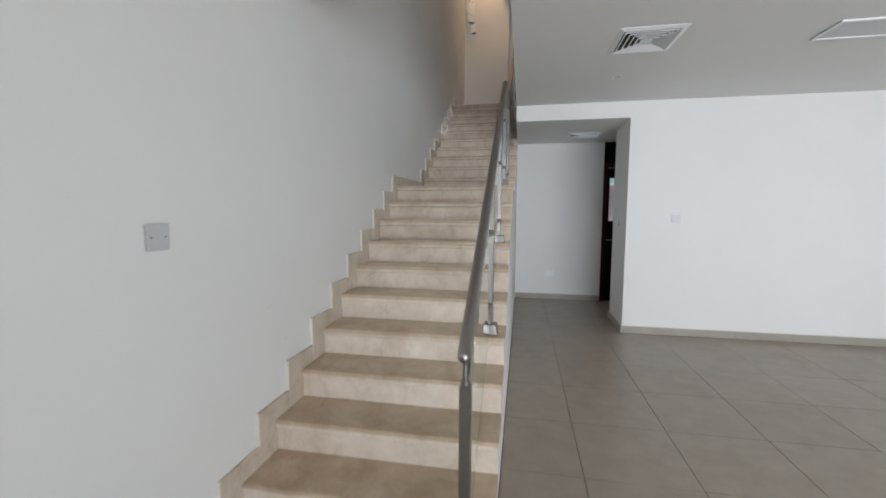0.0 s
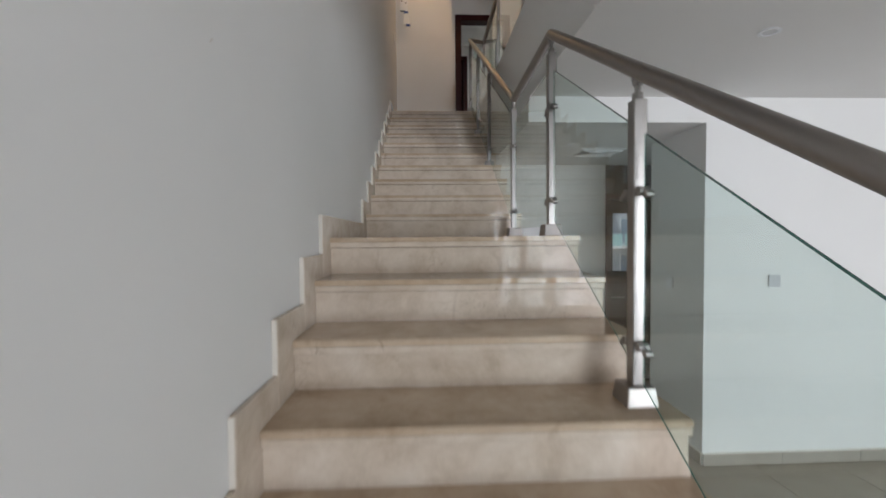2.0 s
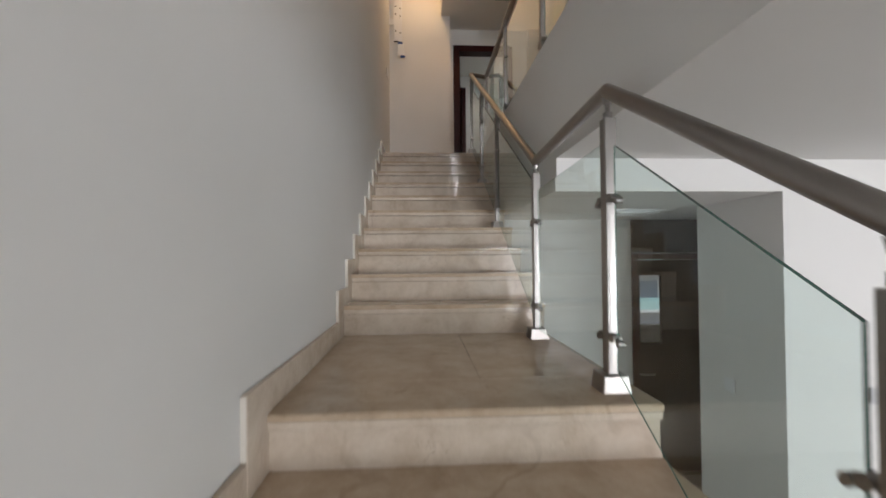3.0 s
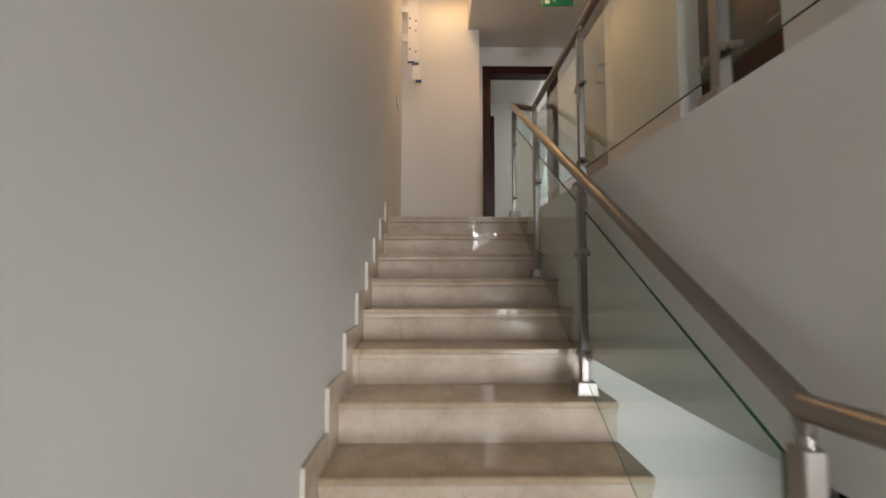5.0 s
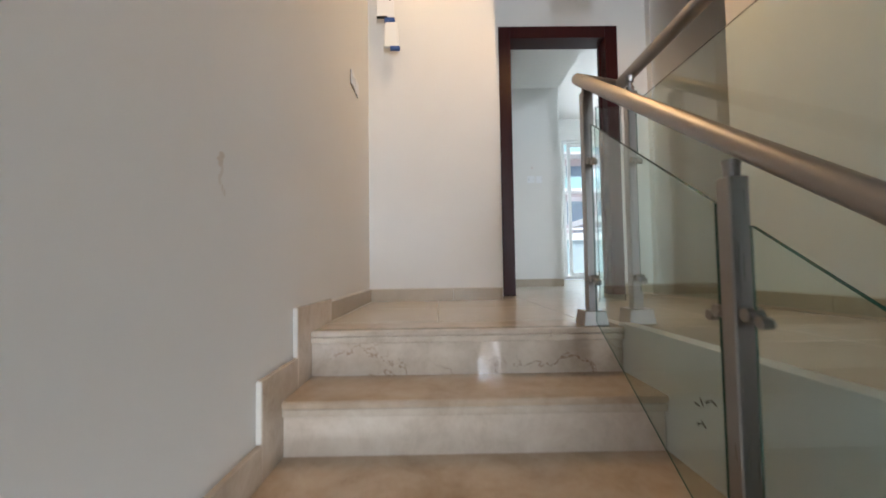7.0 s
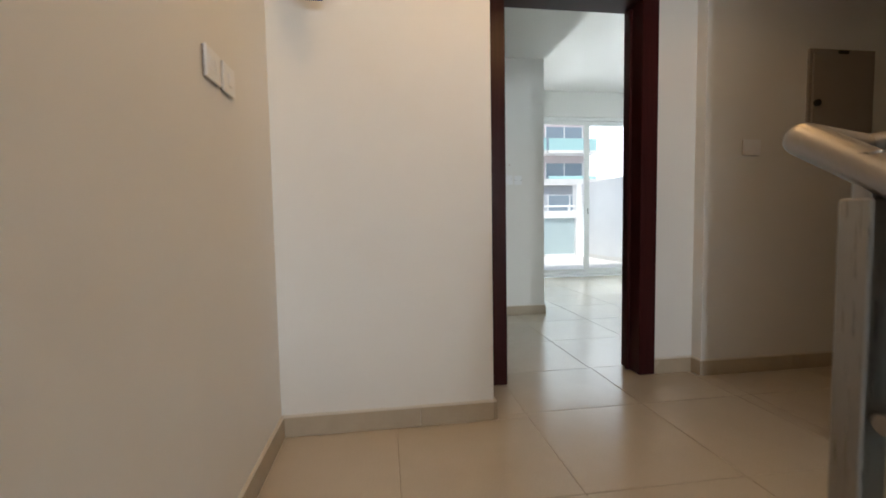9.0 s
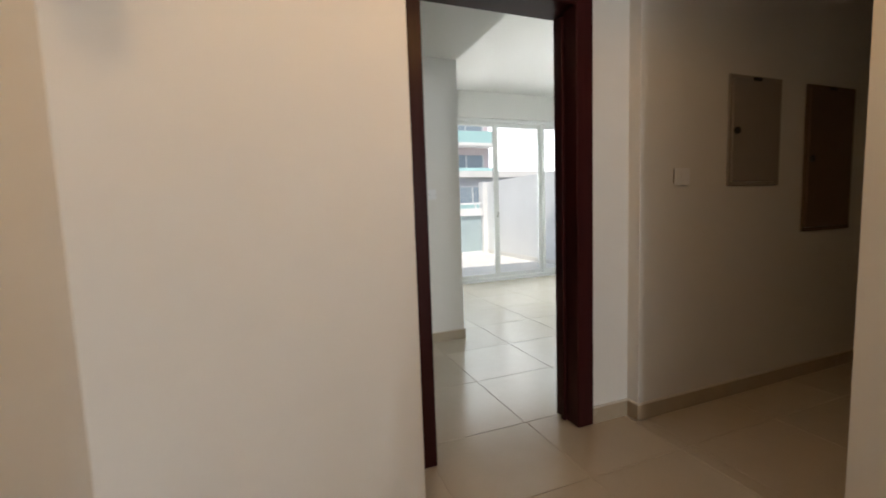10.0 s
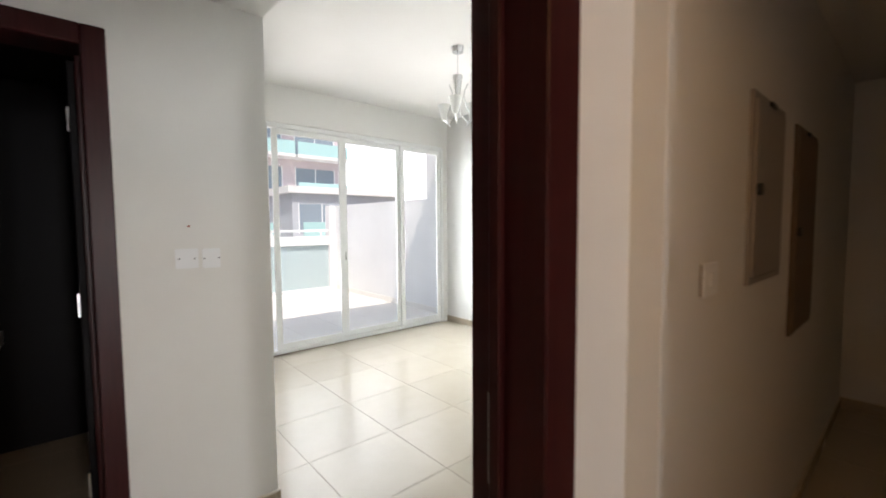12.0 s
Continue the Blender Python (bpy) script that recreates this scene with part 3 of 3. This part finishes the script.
    part("faceplate", bm, material, par)
    # dark brown inset: shade of the gap between plate and wall, as colour
    bm = bmesh.new()
    add_box(bm, (-w / 2 + .003, .0005, -h / 2 + .003), (w / 2 - .003, .0045, h / 2 - .003), m)
    bmesh.ops.recalc_face_normals(bm, faces=bm.faces[:])
    part("shadow_gap", bm, PANEL_BROWN, par, "brown inset coloured as the shadow gap behind the plate")
    for (bu, bv, bw, bh, dark) in bits:
        bm = bmesh.new()
        add_box(bm, (bu - bw / 2, .008, bv - bh / 2), (bu + bw / 2, .0135 if not dark else .0117, bv + bh / 2), m)
        bmesh.ops.recalc_face_normals(bm, faces=bm.faces[:])
        part("screw" if dark else "rocker", bm, BLACK if dark else material, par)
    return par


SCREWS = ((-.03, 0, .006, .005, 1), (.03, 0, .006, .005, 1))
plate("blank_plate", (0, -.242, 1.359), (1, 0, 0), .098, .098, "white blank cover plate with two screws on the wall", "cover plate", SCREWS, GREY_PL)
plate("light_switch", (3.003, 3.635, 1.356), (0, -1, 0), .09, .09, "white plastic light switch on the living room wall", bits=((0, 0, .02, .035, 0),), material=GREY_PL)
plate("light_switch", (0, 7.23, 4.745), (1, 0, 0), .10, .088, "white double light switch at the stair head", bits=((-.016, 0, .02, .035, 0), (.016, 0, .02, .035, 0)))
plate("light_switch", (0, 7.345, 4.745), (1, 0, 0), .10, .088, "white light switch beside a double one", bits=((0, 0, .02, .035, 0),))
plate("light_switch", (2.548, 8.14, 4.71), (0, -1, 0), .115, .09, "white light switch on the hall wall", bits=((0, 0, .02, .035, 0),))
plate("light_switch", (1.648, 9.908, 4.715), (0, -1, 0), .09, .088, "white switch plate in the bedroom entry", bits=SCREWS)
plate("light_switch", (1.745, 9.908, 4.712), (0, -1, 0), .075, .088, "white switch plate in the bedroom entry", bits=SCREWS)
plate("light_switch", (2.48, 4.05, 1.30), (-1, 0, 0), .09, .09, "white light switch inside the passage", bits=((0, 0, .02, .035, 0),))
plate("socket", (1.75, 5.41, .42), (0, -1, 0), .14, .085, "white double wall socket near the passage floor", "socket")
plate("socket", (5.43, 11.7, 3.86), (-1, 0, 0), .14, .085, "white wall socket beside the sliding door", "socket")
plate("socket", (5.43, 11.9, 4.2), (-1, 0, 0), .08, .085, "small white wall socket beside the sliding door", "socket")
plate("socket", (2.24, 6.25, 3.86), (-1, 0, 0), .09, .09, "white wall socket low on the hall wall", "socket")


def meter_box(x0, x1, z0, z1, material, label):
    y = 8.14
    par = base_at("meter_box", (x0 + x1) / 2, y, z0, label, "electrical cabinet", "meter boxes")
    w = .022
    boxes("frame", [((x0, y - .012, z0), (x0 + w, y + .0, z1)), ((x1 - w, y - .012, z0), (x1, y, z1)), ((x0 + w, y - .012, z0), (x1 - w, y, z0 + w)), ((x0 + w, y - .012, z1 - w), (x1 - w, y, z1))], material, par, .002)
    d = bx("door", (x0 + w + .003, y - .018, z0 + w + .003), (x1 - w - .003, y - .002, z1 - w - .003), material, par, .003)
    bm = bmesh.new()
    add_cyl(bm, (x0 + .05, y - .018, (z0 + z1) / 2), (x0 + .05, y - .032, (z0 + z1) / 2), .02, 16)
    part("lock", bm, BLACK, d, "round black lock")
    bm = bmesh.new()
    add_box(bm, ((x0 + x1) / 2 - .035, y - .022, z1 - .028), ((x0 + x1) / 2 + .035, y - .012, z1 - .006))
    soften(bm, .004)
    part("latch", bm, BLACK, par, "small black top latch")


meter_box(2.90, 3.347, 4.655, 5.276, PANEL_GREY, "grey enamelled distribution board cover set in the wall")
meter_box(3.594, 4.10, 4.36, 5.272, PANEL_BROWN, "taller brown enamelled meter box cover in the wall")


# ---- ceiling fittings ----
def diffuser(x0, x1, y0, y1, z, label):
    par = base_at("ceiling_vent", (x0 + x1) / 2, (y0 + y1) / 2, z, label, "air vent", "ceiling vents")
    cx, cy = (x0 + x1) / 2, (y0 + y1) / 2
    hx, hy = (x1 - x0) / 2, (y1 - y0) / 2
    def ring(name, s0, s1, z0, z1, parent, material=ALU):
        bm = bmesh.new()
        def loop(s, zz):
            return [bm.verts.new((cx + sx * hx * s, cy + sy * hy * s, zz)) for sx, sy in ((-1, -1), (1, -1), (1, 1), (-1, 1))]
        a, b, c, d = loop(s0, z0), loop(s1, z1), loop(s1, z1 + .004), loop(s0, z0 + .004)
        for p, q in ((a, b), (b, c), (c, d), (d, a)):
            for i in range(4):
                bm.faces.new((p[i], p[(i + 1) % 4], q[(i + 1) % 4], q[i]))
        bmesh.ops.recalc_face_normals(bm, faces=bm.faces[:])
        return part(name, bm, material, parent)
    ring("frame", 1.0, .84, z - .004, z - .012, par)
    for i, s in enumerate((.82, .66, .50, .34)):
        ring("louvre", s, s - .13, z - .022, z + .004, par)
    bx("centre_plate", (cx - hx * .18, cy - hy * .18, z - .018), (cx + hx * .18, cy + hy * .18, z - .012), ALU, par)
    # flat black sheet puts the duct's darkness behind the louvres
    bx("duct_shade", (cx - hx * .84, cy - hy * .84, z - .0035), (cx + hx * .84, cy + hy * .84, z - .001), BLACK, par, 0, "black sheet standing for the unlit duct behind the louvres")


diffuser(1.92, 2.36, 1.60, 2.06, CEIL_G, "square white louvred air conditioning vent in the ceiling")
ap = base_at("access_panel", 3.6, 1.88, CEIL_G, "white flat ceiling access panel with a raised rim", "access panel")
boxes("rim", [((3.29, 1.72, CEIL_G - .012), (3.92, 1.745, CEIL_G)), ((3.29, 2.02, CEIL_G - .012), (3.92, 2.045, CEIL_G)), ((3.29, 1.745, CEIL_G - .012), (3.315, 2.02, CEIL_G)), ((3.895, 1.745, CEIL_G - .012), (3.92, 2.02, CEIL_G))], ALU, ap, .003)
bx("plate", (3.32, 1.75, CEIL_G - .006), (3.89, 2.015, CEIL_G - .0005), GREY_PL, ap, .002)
diffuser(1.9, 2.35, 4.5, 4.85, CEIL_P, "white louvred vent in the passage ceiling")


def downlight(x, y, z, label, material=GREY_PL, r=.043):
    par = base_at("downlight", x, y, z, label, "downlight", "recessed lights")
    bm = bmesh.new()
    n = 24
    rows = [(r, z - .0005), (r + .006, z - .006), (r * .8, z - .007), (r * .72, z - .0035)]
    vs = [[bm.verts.new((x + q * math.cos(i * 2 * math.pi / n), y + q * math.sin(i * 2 * math.pi / n), zz)) for i in range(n)] for q, zz in rows]
    for a, b in zip(vs, vs[1:]):
        for i in range(n):
            bm.faces.new((a[i], a[(i + 1) % n], b[(i + 1) % n], b[i]))
    part("rim", bm, WHITE_PL, par, "", True)
    bm = bmesh.new()
    add_cyl(bm, (x, y, z - .0045), (x, y, z - .001), r * .72, n)
    part("lens", bm, material, par)


downlight(2.132, 2.685, CEIL_G, "unlit white recessed ceiling downlight")
downlight(1.75, 4.35, CEIL_P, "unlit white recessed passage downlight")
downlight(2.25, 4.95, CEIL_P, "unlit white recessed passage downlight")
downlight(.60, 7.2, TOP, "lit warm recessed downlight over the stair head", LAMP_GLOW)
downlight(1.46, 7.02, HALL_C, "lit warm recessed downlight in the upper hall", LAMP_GLOW)

# bare lamp bracket on the stair-head wall, wires taped off
br = base_at("wall_lamp_bracket", .12, 7.76, 5.2, "white perforated wall lamp bracket bound with blue tape", "wall lamp")
boxes("back_plate", [((.075, 7.735, 5.44), (.20, 7.745, 6.22))], WHITE_PL, br, .002)
bx("side_arm", (.001, 7.736, 5.70), (.075, 7.744, 5.79), WHITE_PL, br, .002)
bx("side_arm", (.001, 7.736, 6.06), (.075, 7.744, 6.14), WHITE_PL, br, .002)
for zz in (5.8, 6.1):
    bx("stand_off", (.10, 7.745, zz), (.13, 7.819, zz + .03), STEEL, br)
for (hx, hz) in ((.10, 5.60), (.17, 5.57), (.10, 5.86), (.17, 5.83), (.10, 5.98), (.17, 5.95)):
    bm = bmesh.new()
    add_cyl(bm, (hx, 7.7355, hz), (hx, 7.733, hz), .010, 12)
    part("hole", bm, BLACK, br, "dark screw hole")
bm = bmesh.new()
vs = add_box(bm, (.125, 7.725, 5.215), (.235, 7.75, 5.40))
for q in vs:
    if q.co.z > 5.3:
        q.co.x = .18 + (q.co.x - .18) * .78
soften(bm, .004)
part("wrapped_end", bm, FROST, br, "cloudy plastic sleeve")
bx("tape", (.13, 7.722, 5.395), (.205, 7.752, 5.43), BLUE_TAPE, br, .004, "blue masking tape")
bx("tape", (.17, 7.722, 5.195), (.24, 7.752, 5.222), BLUE_TAPE, br, .004, "blue masking tape")
bx("lower_lip", (.075, 7.73, 5.435), (.15, 7.75, 5.445), BLACK, br)

# exit sign under the hall ceiling
ex = base_at("exit_sign", 1.68, 7.0, 5.65, "green emergency exit sign hanging from the ceiling", "exit sign")
bx("board", (1.50, 6.995, 5.655), (1.82, 7.005, 5.815), GREEN_SIGN, ex, .002)
for xx in (1.55, 1.75):
    bx("hanger", (xx, 6.997, 5.815), (xx + .02, 7.003, HALL_C), STEEL, ex)
bm = bmesh.new()
add_box(bm, (1.60, 6.992, 5.73), (1.69, 6.995, 5.745))
for s in (1, -1):
    add_box(bm, (-.004, -.0015, -.03), (.004, .0015, .03), Matrix.Translation((1.613, 6.9935, 5.7375 + s * .018)) @ Matrix.Rotation(radians(s * 45), 4, 'Y'))
part("arrow", bm, WHITE_PL, ex, "white arrow")
bx("door_mark", (1.53, 6.992, 5.68), (1.575, 6.995, 5.79), WHITE_PL, ex, 0, "white door mark")

# a wall plug left over the bedroom switches
bm = bmesh.new()
add_cyl(bm, (1.661, 9.9085, 4.858), (1.661, 9.904, 4.858), .005)
tagged(part("wall_plug", bm, RED_PL), "small red plastic wall plug in the plaster", "wall plug")

# a brown rub mark on the stair wall: a ragged low patch of several smears
rub = base_at("wall_stain", 0, 5.785, 3.85, "brown rubbed stain on the white stair wall", "stain")
rng = random.Random(11)
for n in range(9):
    bm = bmesh.new()
    q = n / 8
    yy, zz = 5.785 + rng.uniform(-.010, .012), 3.895 - .085 * q
    w = .013 if n < 3 else .006
    bmesh.ops.create_circle(bm, cap_ends=True, segments=9, radius=1)
    for p in bm.verts:
        k = rng.uniform(.7, 1.2)
        p.co = Vector((.0006 + .0001 * n, yy + p.co.x * w * k, zz + p.co.y * .009 * k))
    bmesh.ops.recalc_face_normals(bm, faces=bm.faces[:])
    part("smear", bm, SCUFF_DARK if n < 3 else SCUFF, rub)

# scuffs on the plaster
for n, (y, z, s, a) in enumerate(((.42, .95, .03, 20), (.55, .74, .035, -12), (1.644, 2.131, .018, 50), (4.62, 3.62, .02, 80))):
    bm = bmesh.new()
    add_box(bm, (.0003, -s / 2, -.0025), (.0011, s / 2, .0025), Matrix.Translation((0, y, z)) @ Matrix.Rotation(radians(a), 4, 'X'))
    tagged(part("wall_scuff", bm, SCUFF), "faint grey scuff mark on the white wall", "stain", "wall scuffs")

# small pencilled marks on the slab edge beside the top steps
for n, (y, z, a) in enumerate(((5.90, 3.275, 20), (5.925, 3.27, -35), (5.95, 3.262, 60), (5.97, 3.25, 10), (5.945, 3.205, 40), (5.965, 3.20, -20))):
    bm = bmesh.new()
    add_box(bm, (-.0012, -.011, -.003), (-.0004, .011, .003), Matrix.Translation((XS, y, z)) @ Matrix.Rotation(radians(a), 4, 'X'))
    tagged(part("pencil_mark", bm, BLACK), "small dark pencilled mark on the white slab edge", "mark", "pencilled marks")

# ---- bedroom: sliding door, chandelier ----
win = base_at("window_1", 4.1, 12.5, F, "white aluminium three-panel sliding balcony door", "sliding door", kind="structure")
X0, X1, Z0, Z1 = 2.803, 5.357, F + .012, 5.975
yf0, yf1 = 12.42, 12.52
boxes("outer_frame", [((X0, yf0, Z0), (X0 + .05, yf1, Z1)), ((X1 - .05, yf0, Z0), (X1, yf1, Z1)), ((X0 + .05, yf0, Z1 - .05), (X1 - .05, yf1, Z1)), ((X0 + .05, yf0, Z0), (X1 - .05, yf1, Z0 + .045))], ALU, win, .003)
for i, (a, b, yy) in enumerate(((2.90, 3.757, 12.435), (3.742, 4.614, 12.465), (4.60, 5.305, 12.435))):
    st = .062
    sash = boxes("sash", [((a, yy, Z0 + .05), (a + st, yy + .028, Z1 - .055)), ((b - st, yy, Z0 + .05), (b, yy + .028, Z1 - .055)), ((a + st, yy, Z1 - .055 - st), (b - st, yy + .028, Z1 - .055)), ((a + st, yy, Z0 + .05), (b - st, yy + .028, Z0 + .05 + st))], ALU, win, .002)
    pn = bx("pane", (a + st, yy + .011, Z0 + .05 + st), (b - st, yy + .017, Z1 - .055 - st), PANE, sash)
    pn.visible_shadow = False
    if i == 1:
        bx("handle", (a + .02, yy - .012, 4.42), (a + .036, yy, 4.52), BLACK, sash, .003, "small dark pull handle")

ch = base_at("chandelier", 3.82, 10.46, BED_C, "chrome chandelier with frosted cup shades and wavy arms", "chandelier")
cx, cy = 3.82, 10.46
bm = bmesh.new()
add_cyl(bm, (cx, cy, BED_C - .045), (cx, cy, BED_C - .001), .045, 20, .06)
part("canopy", bm, CHROME, ch, "", True)
bm = bmesh.new()
add_cyl(bm, (cx, cy, 6.14), (cx, cy, BED_C - .045), .006, 10)
part("stem", bm, CHROME, ch, "", True)
bm = bmesh.new()
add_cyl(bm, (cx, cy, 5.98), (cx, cy, 6.14), .02, 16, .045)
add_cyl(bm, (cx, cy, 5.78), (cx, cy, 5.98), .035, 16, .02)
part("body", bm, CHROME, ch, "", True)
for i in range(3):
    a = radians(100 + i * 120)
    ux, uy = math.cos(a), math.sin(a)
    pts = [(cx + ux * rr, cy + uy * rr, zz) for rr, zz in ((.05, 5.80), (.10, 5.74), (.14, 5.78), (.15, 5.86))]
    arm = tube("arm", pts, .007, ch, CHROME)
    bm = bmesh.new()
    add_cyl(bm, (cx + ux * .15, cy + uy * .15, 5.78), (cx + ux * .15, cy + uy * .15, 5.92), .022, 18, .058)
    part("shade", bm, FROST, arm, "frosted glass cup shade", True)
    tube("wavy_rod", [(cx + ux * (.085 + .03 * math.sin(j * 1.1)), cy + uy * (.085 + .03 * math.sin(j * 1.1)), 5.72 + j * .06) for j in range(7)], .006, ch, CHROME)

# ---- living room glazing behind the walker ----
lw = base_at("window_2", 4.05, -5.1, 0, "white aluminium glazed living room wall", "window", kind="structure")
boxes("frame", [((1.5, -5.15, .01), (1.56, -5.05, 2.45)), ((6.54, -5.15, .01), (6.6, -5.05, 2.45)), ((1.56, -5.15, 2.39), (6.54, -5.05, 2.45)), ((1.56, -5.15, .01), (6.54, -5.05, .06)), ((3.15, -5.15, .06), (3.23, -5.05, 2.39)), ((4.8, -5.15, .06), (4.88, -5.05, 2.39))], ALU, lw, .003)
for a, b in ((1.56, 3.15), (3.23, 4.8), (4.88, 6.54)):
    pn = bx("pane", (a, -5.103, .06), (b, -5.097, 2.39), PANE, lw)
    pn.visible_shadow = False

uw = base_at("window_3", 1.86, -3.3, 3.56, "white aluminium window at the end of the upper hall", "window", kind="structure")
boxes("frame", [((1.50, -3.34, 3.56), (1.54, -3.2, 5.84)), ((2.18, -3.34, 3.56), (2.22, -3.2, 5.84)), ((1.54, -3.34, 5.80), (2.18, -3.2, 5.84)), ((1.54, -3.34, 3.56), (2.18, -3.2, 3.60))], ALU, uw, .003)
boxes("glazing_bar", [((1.84, -3.11, 3.58), (1.88, -3.07, 5.82)), ((1.51, -3.11, 4.45), (2.21, -3.07, 4.49)), ((1.51, -3.11, 4.95), (2.21, -3.07, 4.99))], ALU, uw)
pn = bx("pane", (1.54, -3.303, 3.60), (2.18, -3.297, 5.80), PANE, uw)
pn.visible_shadow = False

# ---- balcony and what lies beyond ----
BAL = F - .03
balcony = struct(bx("floor_balcony", (1.0, 12.6, 3.1), (5.95, 16.85, BAL - .012), GROUT), "pale tiled balcony floor", "floor")
WHITE_R = painted("white_render", (.80, .80, .79), (.75, .75, .74), .8)
struct(boxes("wall_balcony_side", [((5.72, 12.6, 3.1), (5.95, 13.28, 7.2)), ((5.72, 13.28, 3.1), (5.95, 16.85, 5.29))], WHITE_R), "white rendered balcony side wall with a stepped top", "wall")
struct(boxes("wall_balcony_far", [((.8, 12.6, 3.1), (1.0, 16.85, 5.2))], WHITE_R), "white rendered balcony wall", "wall")
skirting("baseboard_18", 5.72, 12.6, 5.72, 16.68, BAL, TILE_OUT, side=1)
bal = base_at("balcony_balustrade", 3.4, 16.75, BAL, "white balcony balustrade with a glass infill", "railing")
bx("pillar", (5.58, 16.63, BAL), (5.72, 16.85, 5.30), WHITE_R, bal)
bx("beam", (1.0, 16.67, 4.40), (5.58, 16.82, 4.60), WHITE_R, bal, .004)
bx("top_rail", (1.0, 16.72, 4.70), (5.58, 16.77, 4.75), ALU, bal, .004)
for xx in (1.05, 2.1, 3.2, 4.3, 5.4):
    bx("stub", (xx, 16.73, 4.60), (xx + .03, 16.76, 4.70), ALU, bal)
bx("curb", (1.0, 16.67, BAL), (5.58, 16.82, BAL + .06), WHITE_R, bal)
GLZ = mat("grey_green_glazing", (.38, .47, .49), .08)
for a, b in ((1.0, 2.45), (2.47, 3.95), (3.97, 5.58)):
    bx("infill_pane", (a, 16.74, BAL + .06), (b, 16.75, 4.40), GLZ, bal)

ROSE = painted("rose_render", (.66, .58, .60), (.60, .53, .56), .85)
AQUA = mat("aqua_glass", (.42, .66, .66), .12)
SLATE = mat("slate_glazing", (.26, .32, .38), .15)


def apartment_block(x0, x1, y, floors, label, material):
    h = 3.3
    par = base_at("apartment_building", (x0 + x1) / 2, y, -6, label, "building", "buildings across")
    bx("wall", (x0, y, -6), (x1, y + 12, -6 + floors * h), material, par)
    bx("roof", (x0 - .4, y - .4, -6 + floors * h), (x1 + .4, y + 12.4, -6 + floors * h + .5), WHITE_R, par)
    bays = max(2, int((x1 - x0) / 4.2))
    bw = (x1 - x0) / bays
    for f in range(1, floors):
        z = -6 + f * h
        for i in range(bays):
            a = x0 + i * bw
            w = bx("window", (a + .5, y - .05, z + .35), (a + bw - .7, y + .02, z + 2.5), SLATE, par)
            boxes("frame", [((a + .42, y - .09, z + .27), (a + .5, y - .02, z + 2.58)), ((a + bw - .7, y - .09, z + .27), (a + bw - .62, y - .02, z + 2.58)), ((a + bw / 2 - .14, y - .09, z + .35), (a + bw / 2 - .06, y - .05, z + 2.5))], ALU, w)
            if (i + f) % 3 != 1:
                b = bx("balcony", (a + .1, y - 1.7, z - .12), (a + bw - .1, y, z + .12), WHITE_R, par)
                bx("balustrade", (a + .12, y - 1.68, z + .12), (a + bw - .12, y - 1.63, z + 1.15), AQUA, b)


apartment_block(-4, 19.5, 43, 8, "rose apartment building with white balconies and aqua glass", ROSE)
apartment_block(13, 22.5, 38, 4, "low grey apartment wing with dark glazing", painted("grey_render", (.5, .52, .56), (.44, .46, .5), .85))
HAZE = mat("bright_haze", (.9, .95, 1), 1)
bsdf(HAZE, "Emission Color").default_value = (.90, .95, 1, 1)
bsdf(HAZE, "Emission Strength").default_value = .7
struct(bx("backdrop", (-250, 300, -6), (500, 301, 260), HAZE), "bright hazy sky beyond the buildings", "sky")
struct(bx("ground", (-400, -400, -6.4), (400, 900, -6.0), painted("sand_ground", (.36, .31, .25), (.3, .26, .21), .9)), "pale sandy ground far below", "ground")

# ---- floors, with their tiles ----
fl = struct(bx("floor_living", (-.2, -5.2, -.3), (7, 8.2, -.010), GROUT), "taupe porcelain tile floor", "floor")
tiles(fl, grid(0, 7, 1.65, .603), grid(-5.0, .12, 1.945, .605), 0, TILE_GREY)
tiles(fl, grid(XS, 7, 1.65, .603), grid(.12, 3.62, 1.945, .605), 0, TILE_GREY)
tiles(fl, grid(XS, 2.466, 1.65, .603), grid(3.62, 5.396, 1.945, .605), 0, TILE_GREY)
tiles(fl, grid(2.466, 3.6, 1.65, .603), grid(4.36, 5.396, 1.945, .605), 0, TILE_GREY)
fu = struct(boxes("floor_upper", [((XS + .05, -5.2, 3.36), (2.24, 8.2, F - .003)), ((0, 6.45, 3.36), (XS + .05, 8.2, F - .003)), ((0, -3.2, 3.36), (XS + .05, .7, F)), ((2.24, 7.24, 3.36), (5.735, 8.14, F - .003)), ((0, 8.2, 3.36), (5.43, 12.44, F - .003))], GROUT_PALE), "cream porcelain tile floor of the upper storey", "floor")
tiles(fu, [.016, .49, 1.10], [6.615, 6.65, 7.25, 7.806], F, TILE_CREAM)
tiles(fu, [.96, 1.10], [7.806, 7.85], F, TILE_CREAM)
tiles(fu, [1.25, 1.70, 2.225], [.05 + .6 * j for j in range(0, 12)], F, TILE_CREAM)
tiles(fu, [1.10, 1.70, 2.225], [6.65, 7.25, 7.85], F, TILE_CREAM)
tiles(fu, [.96, 1.10, 1.70, 2.225], [7.85, 8.37], F, TILE_CREAM)
tiles(fu, grid(2.225, 5.72, .49, .606), [7.255, 7.85, 8.125], F, TILE_CREAM)
tiles(fu, grid(0, 5.415, .49, .6), grid(8.37, 12.42, 8.375, .602), F, TILE_CREAM, .002)
tiles(balcony, grid(1.0, 5.72, .49, .6), grid(12.6, 16.67, 8.375, .602), BAL, TILE_OUT)
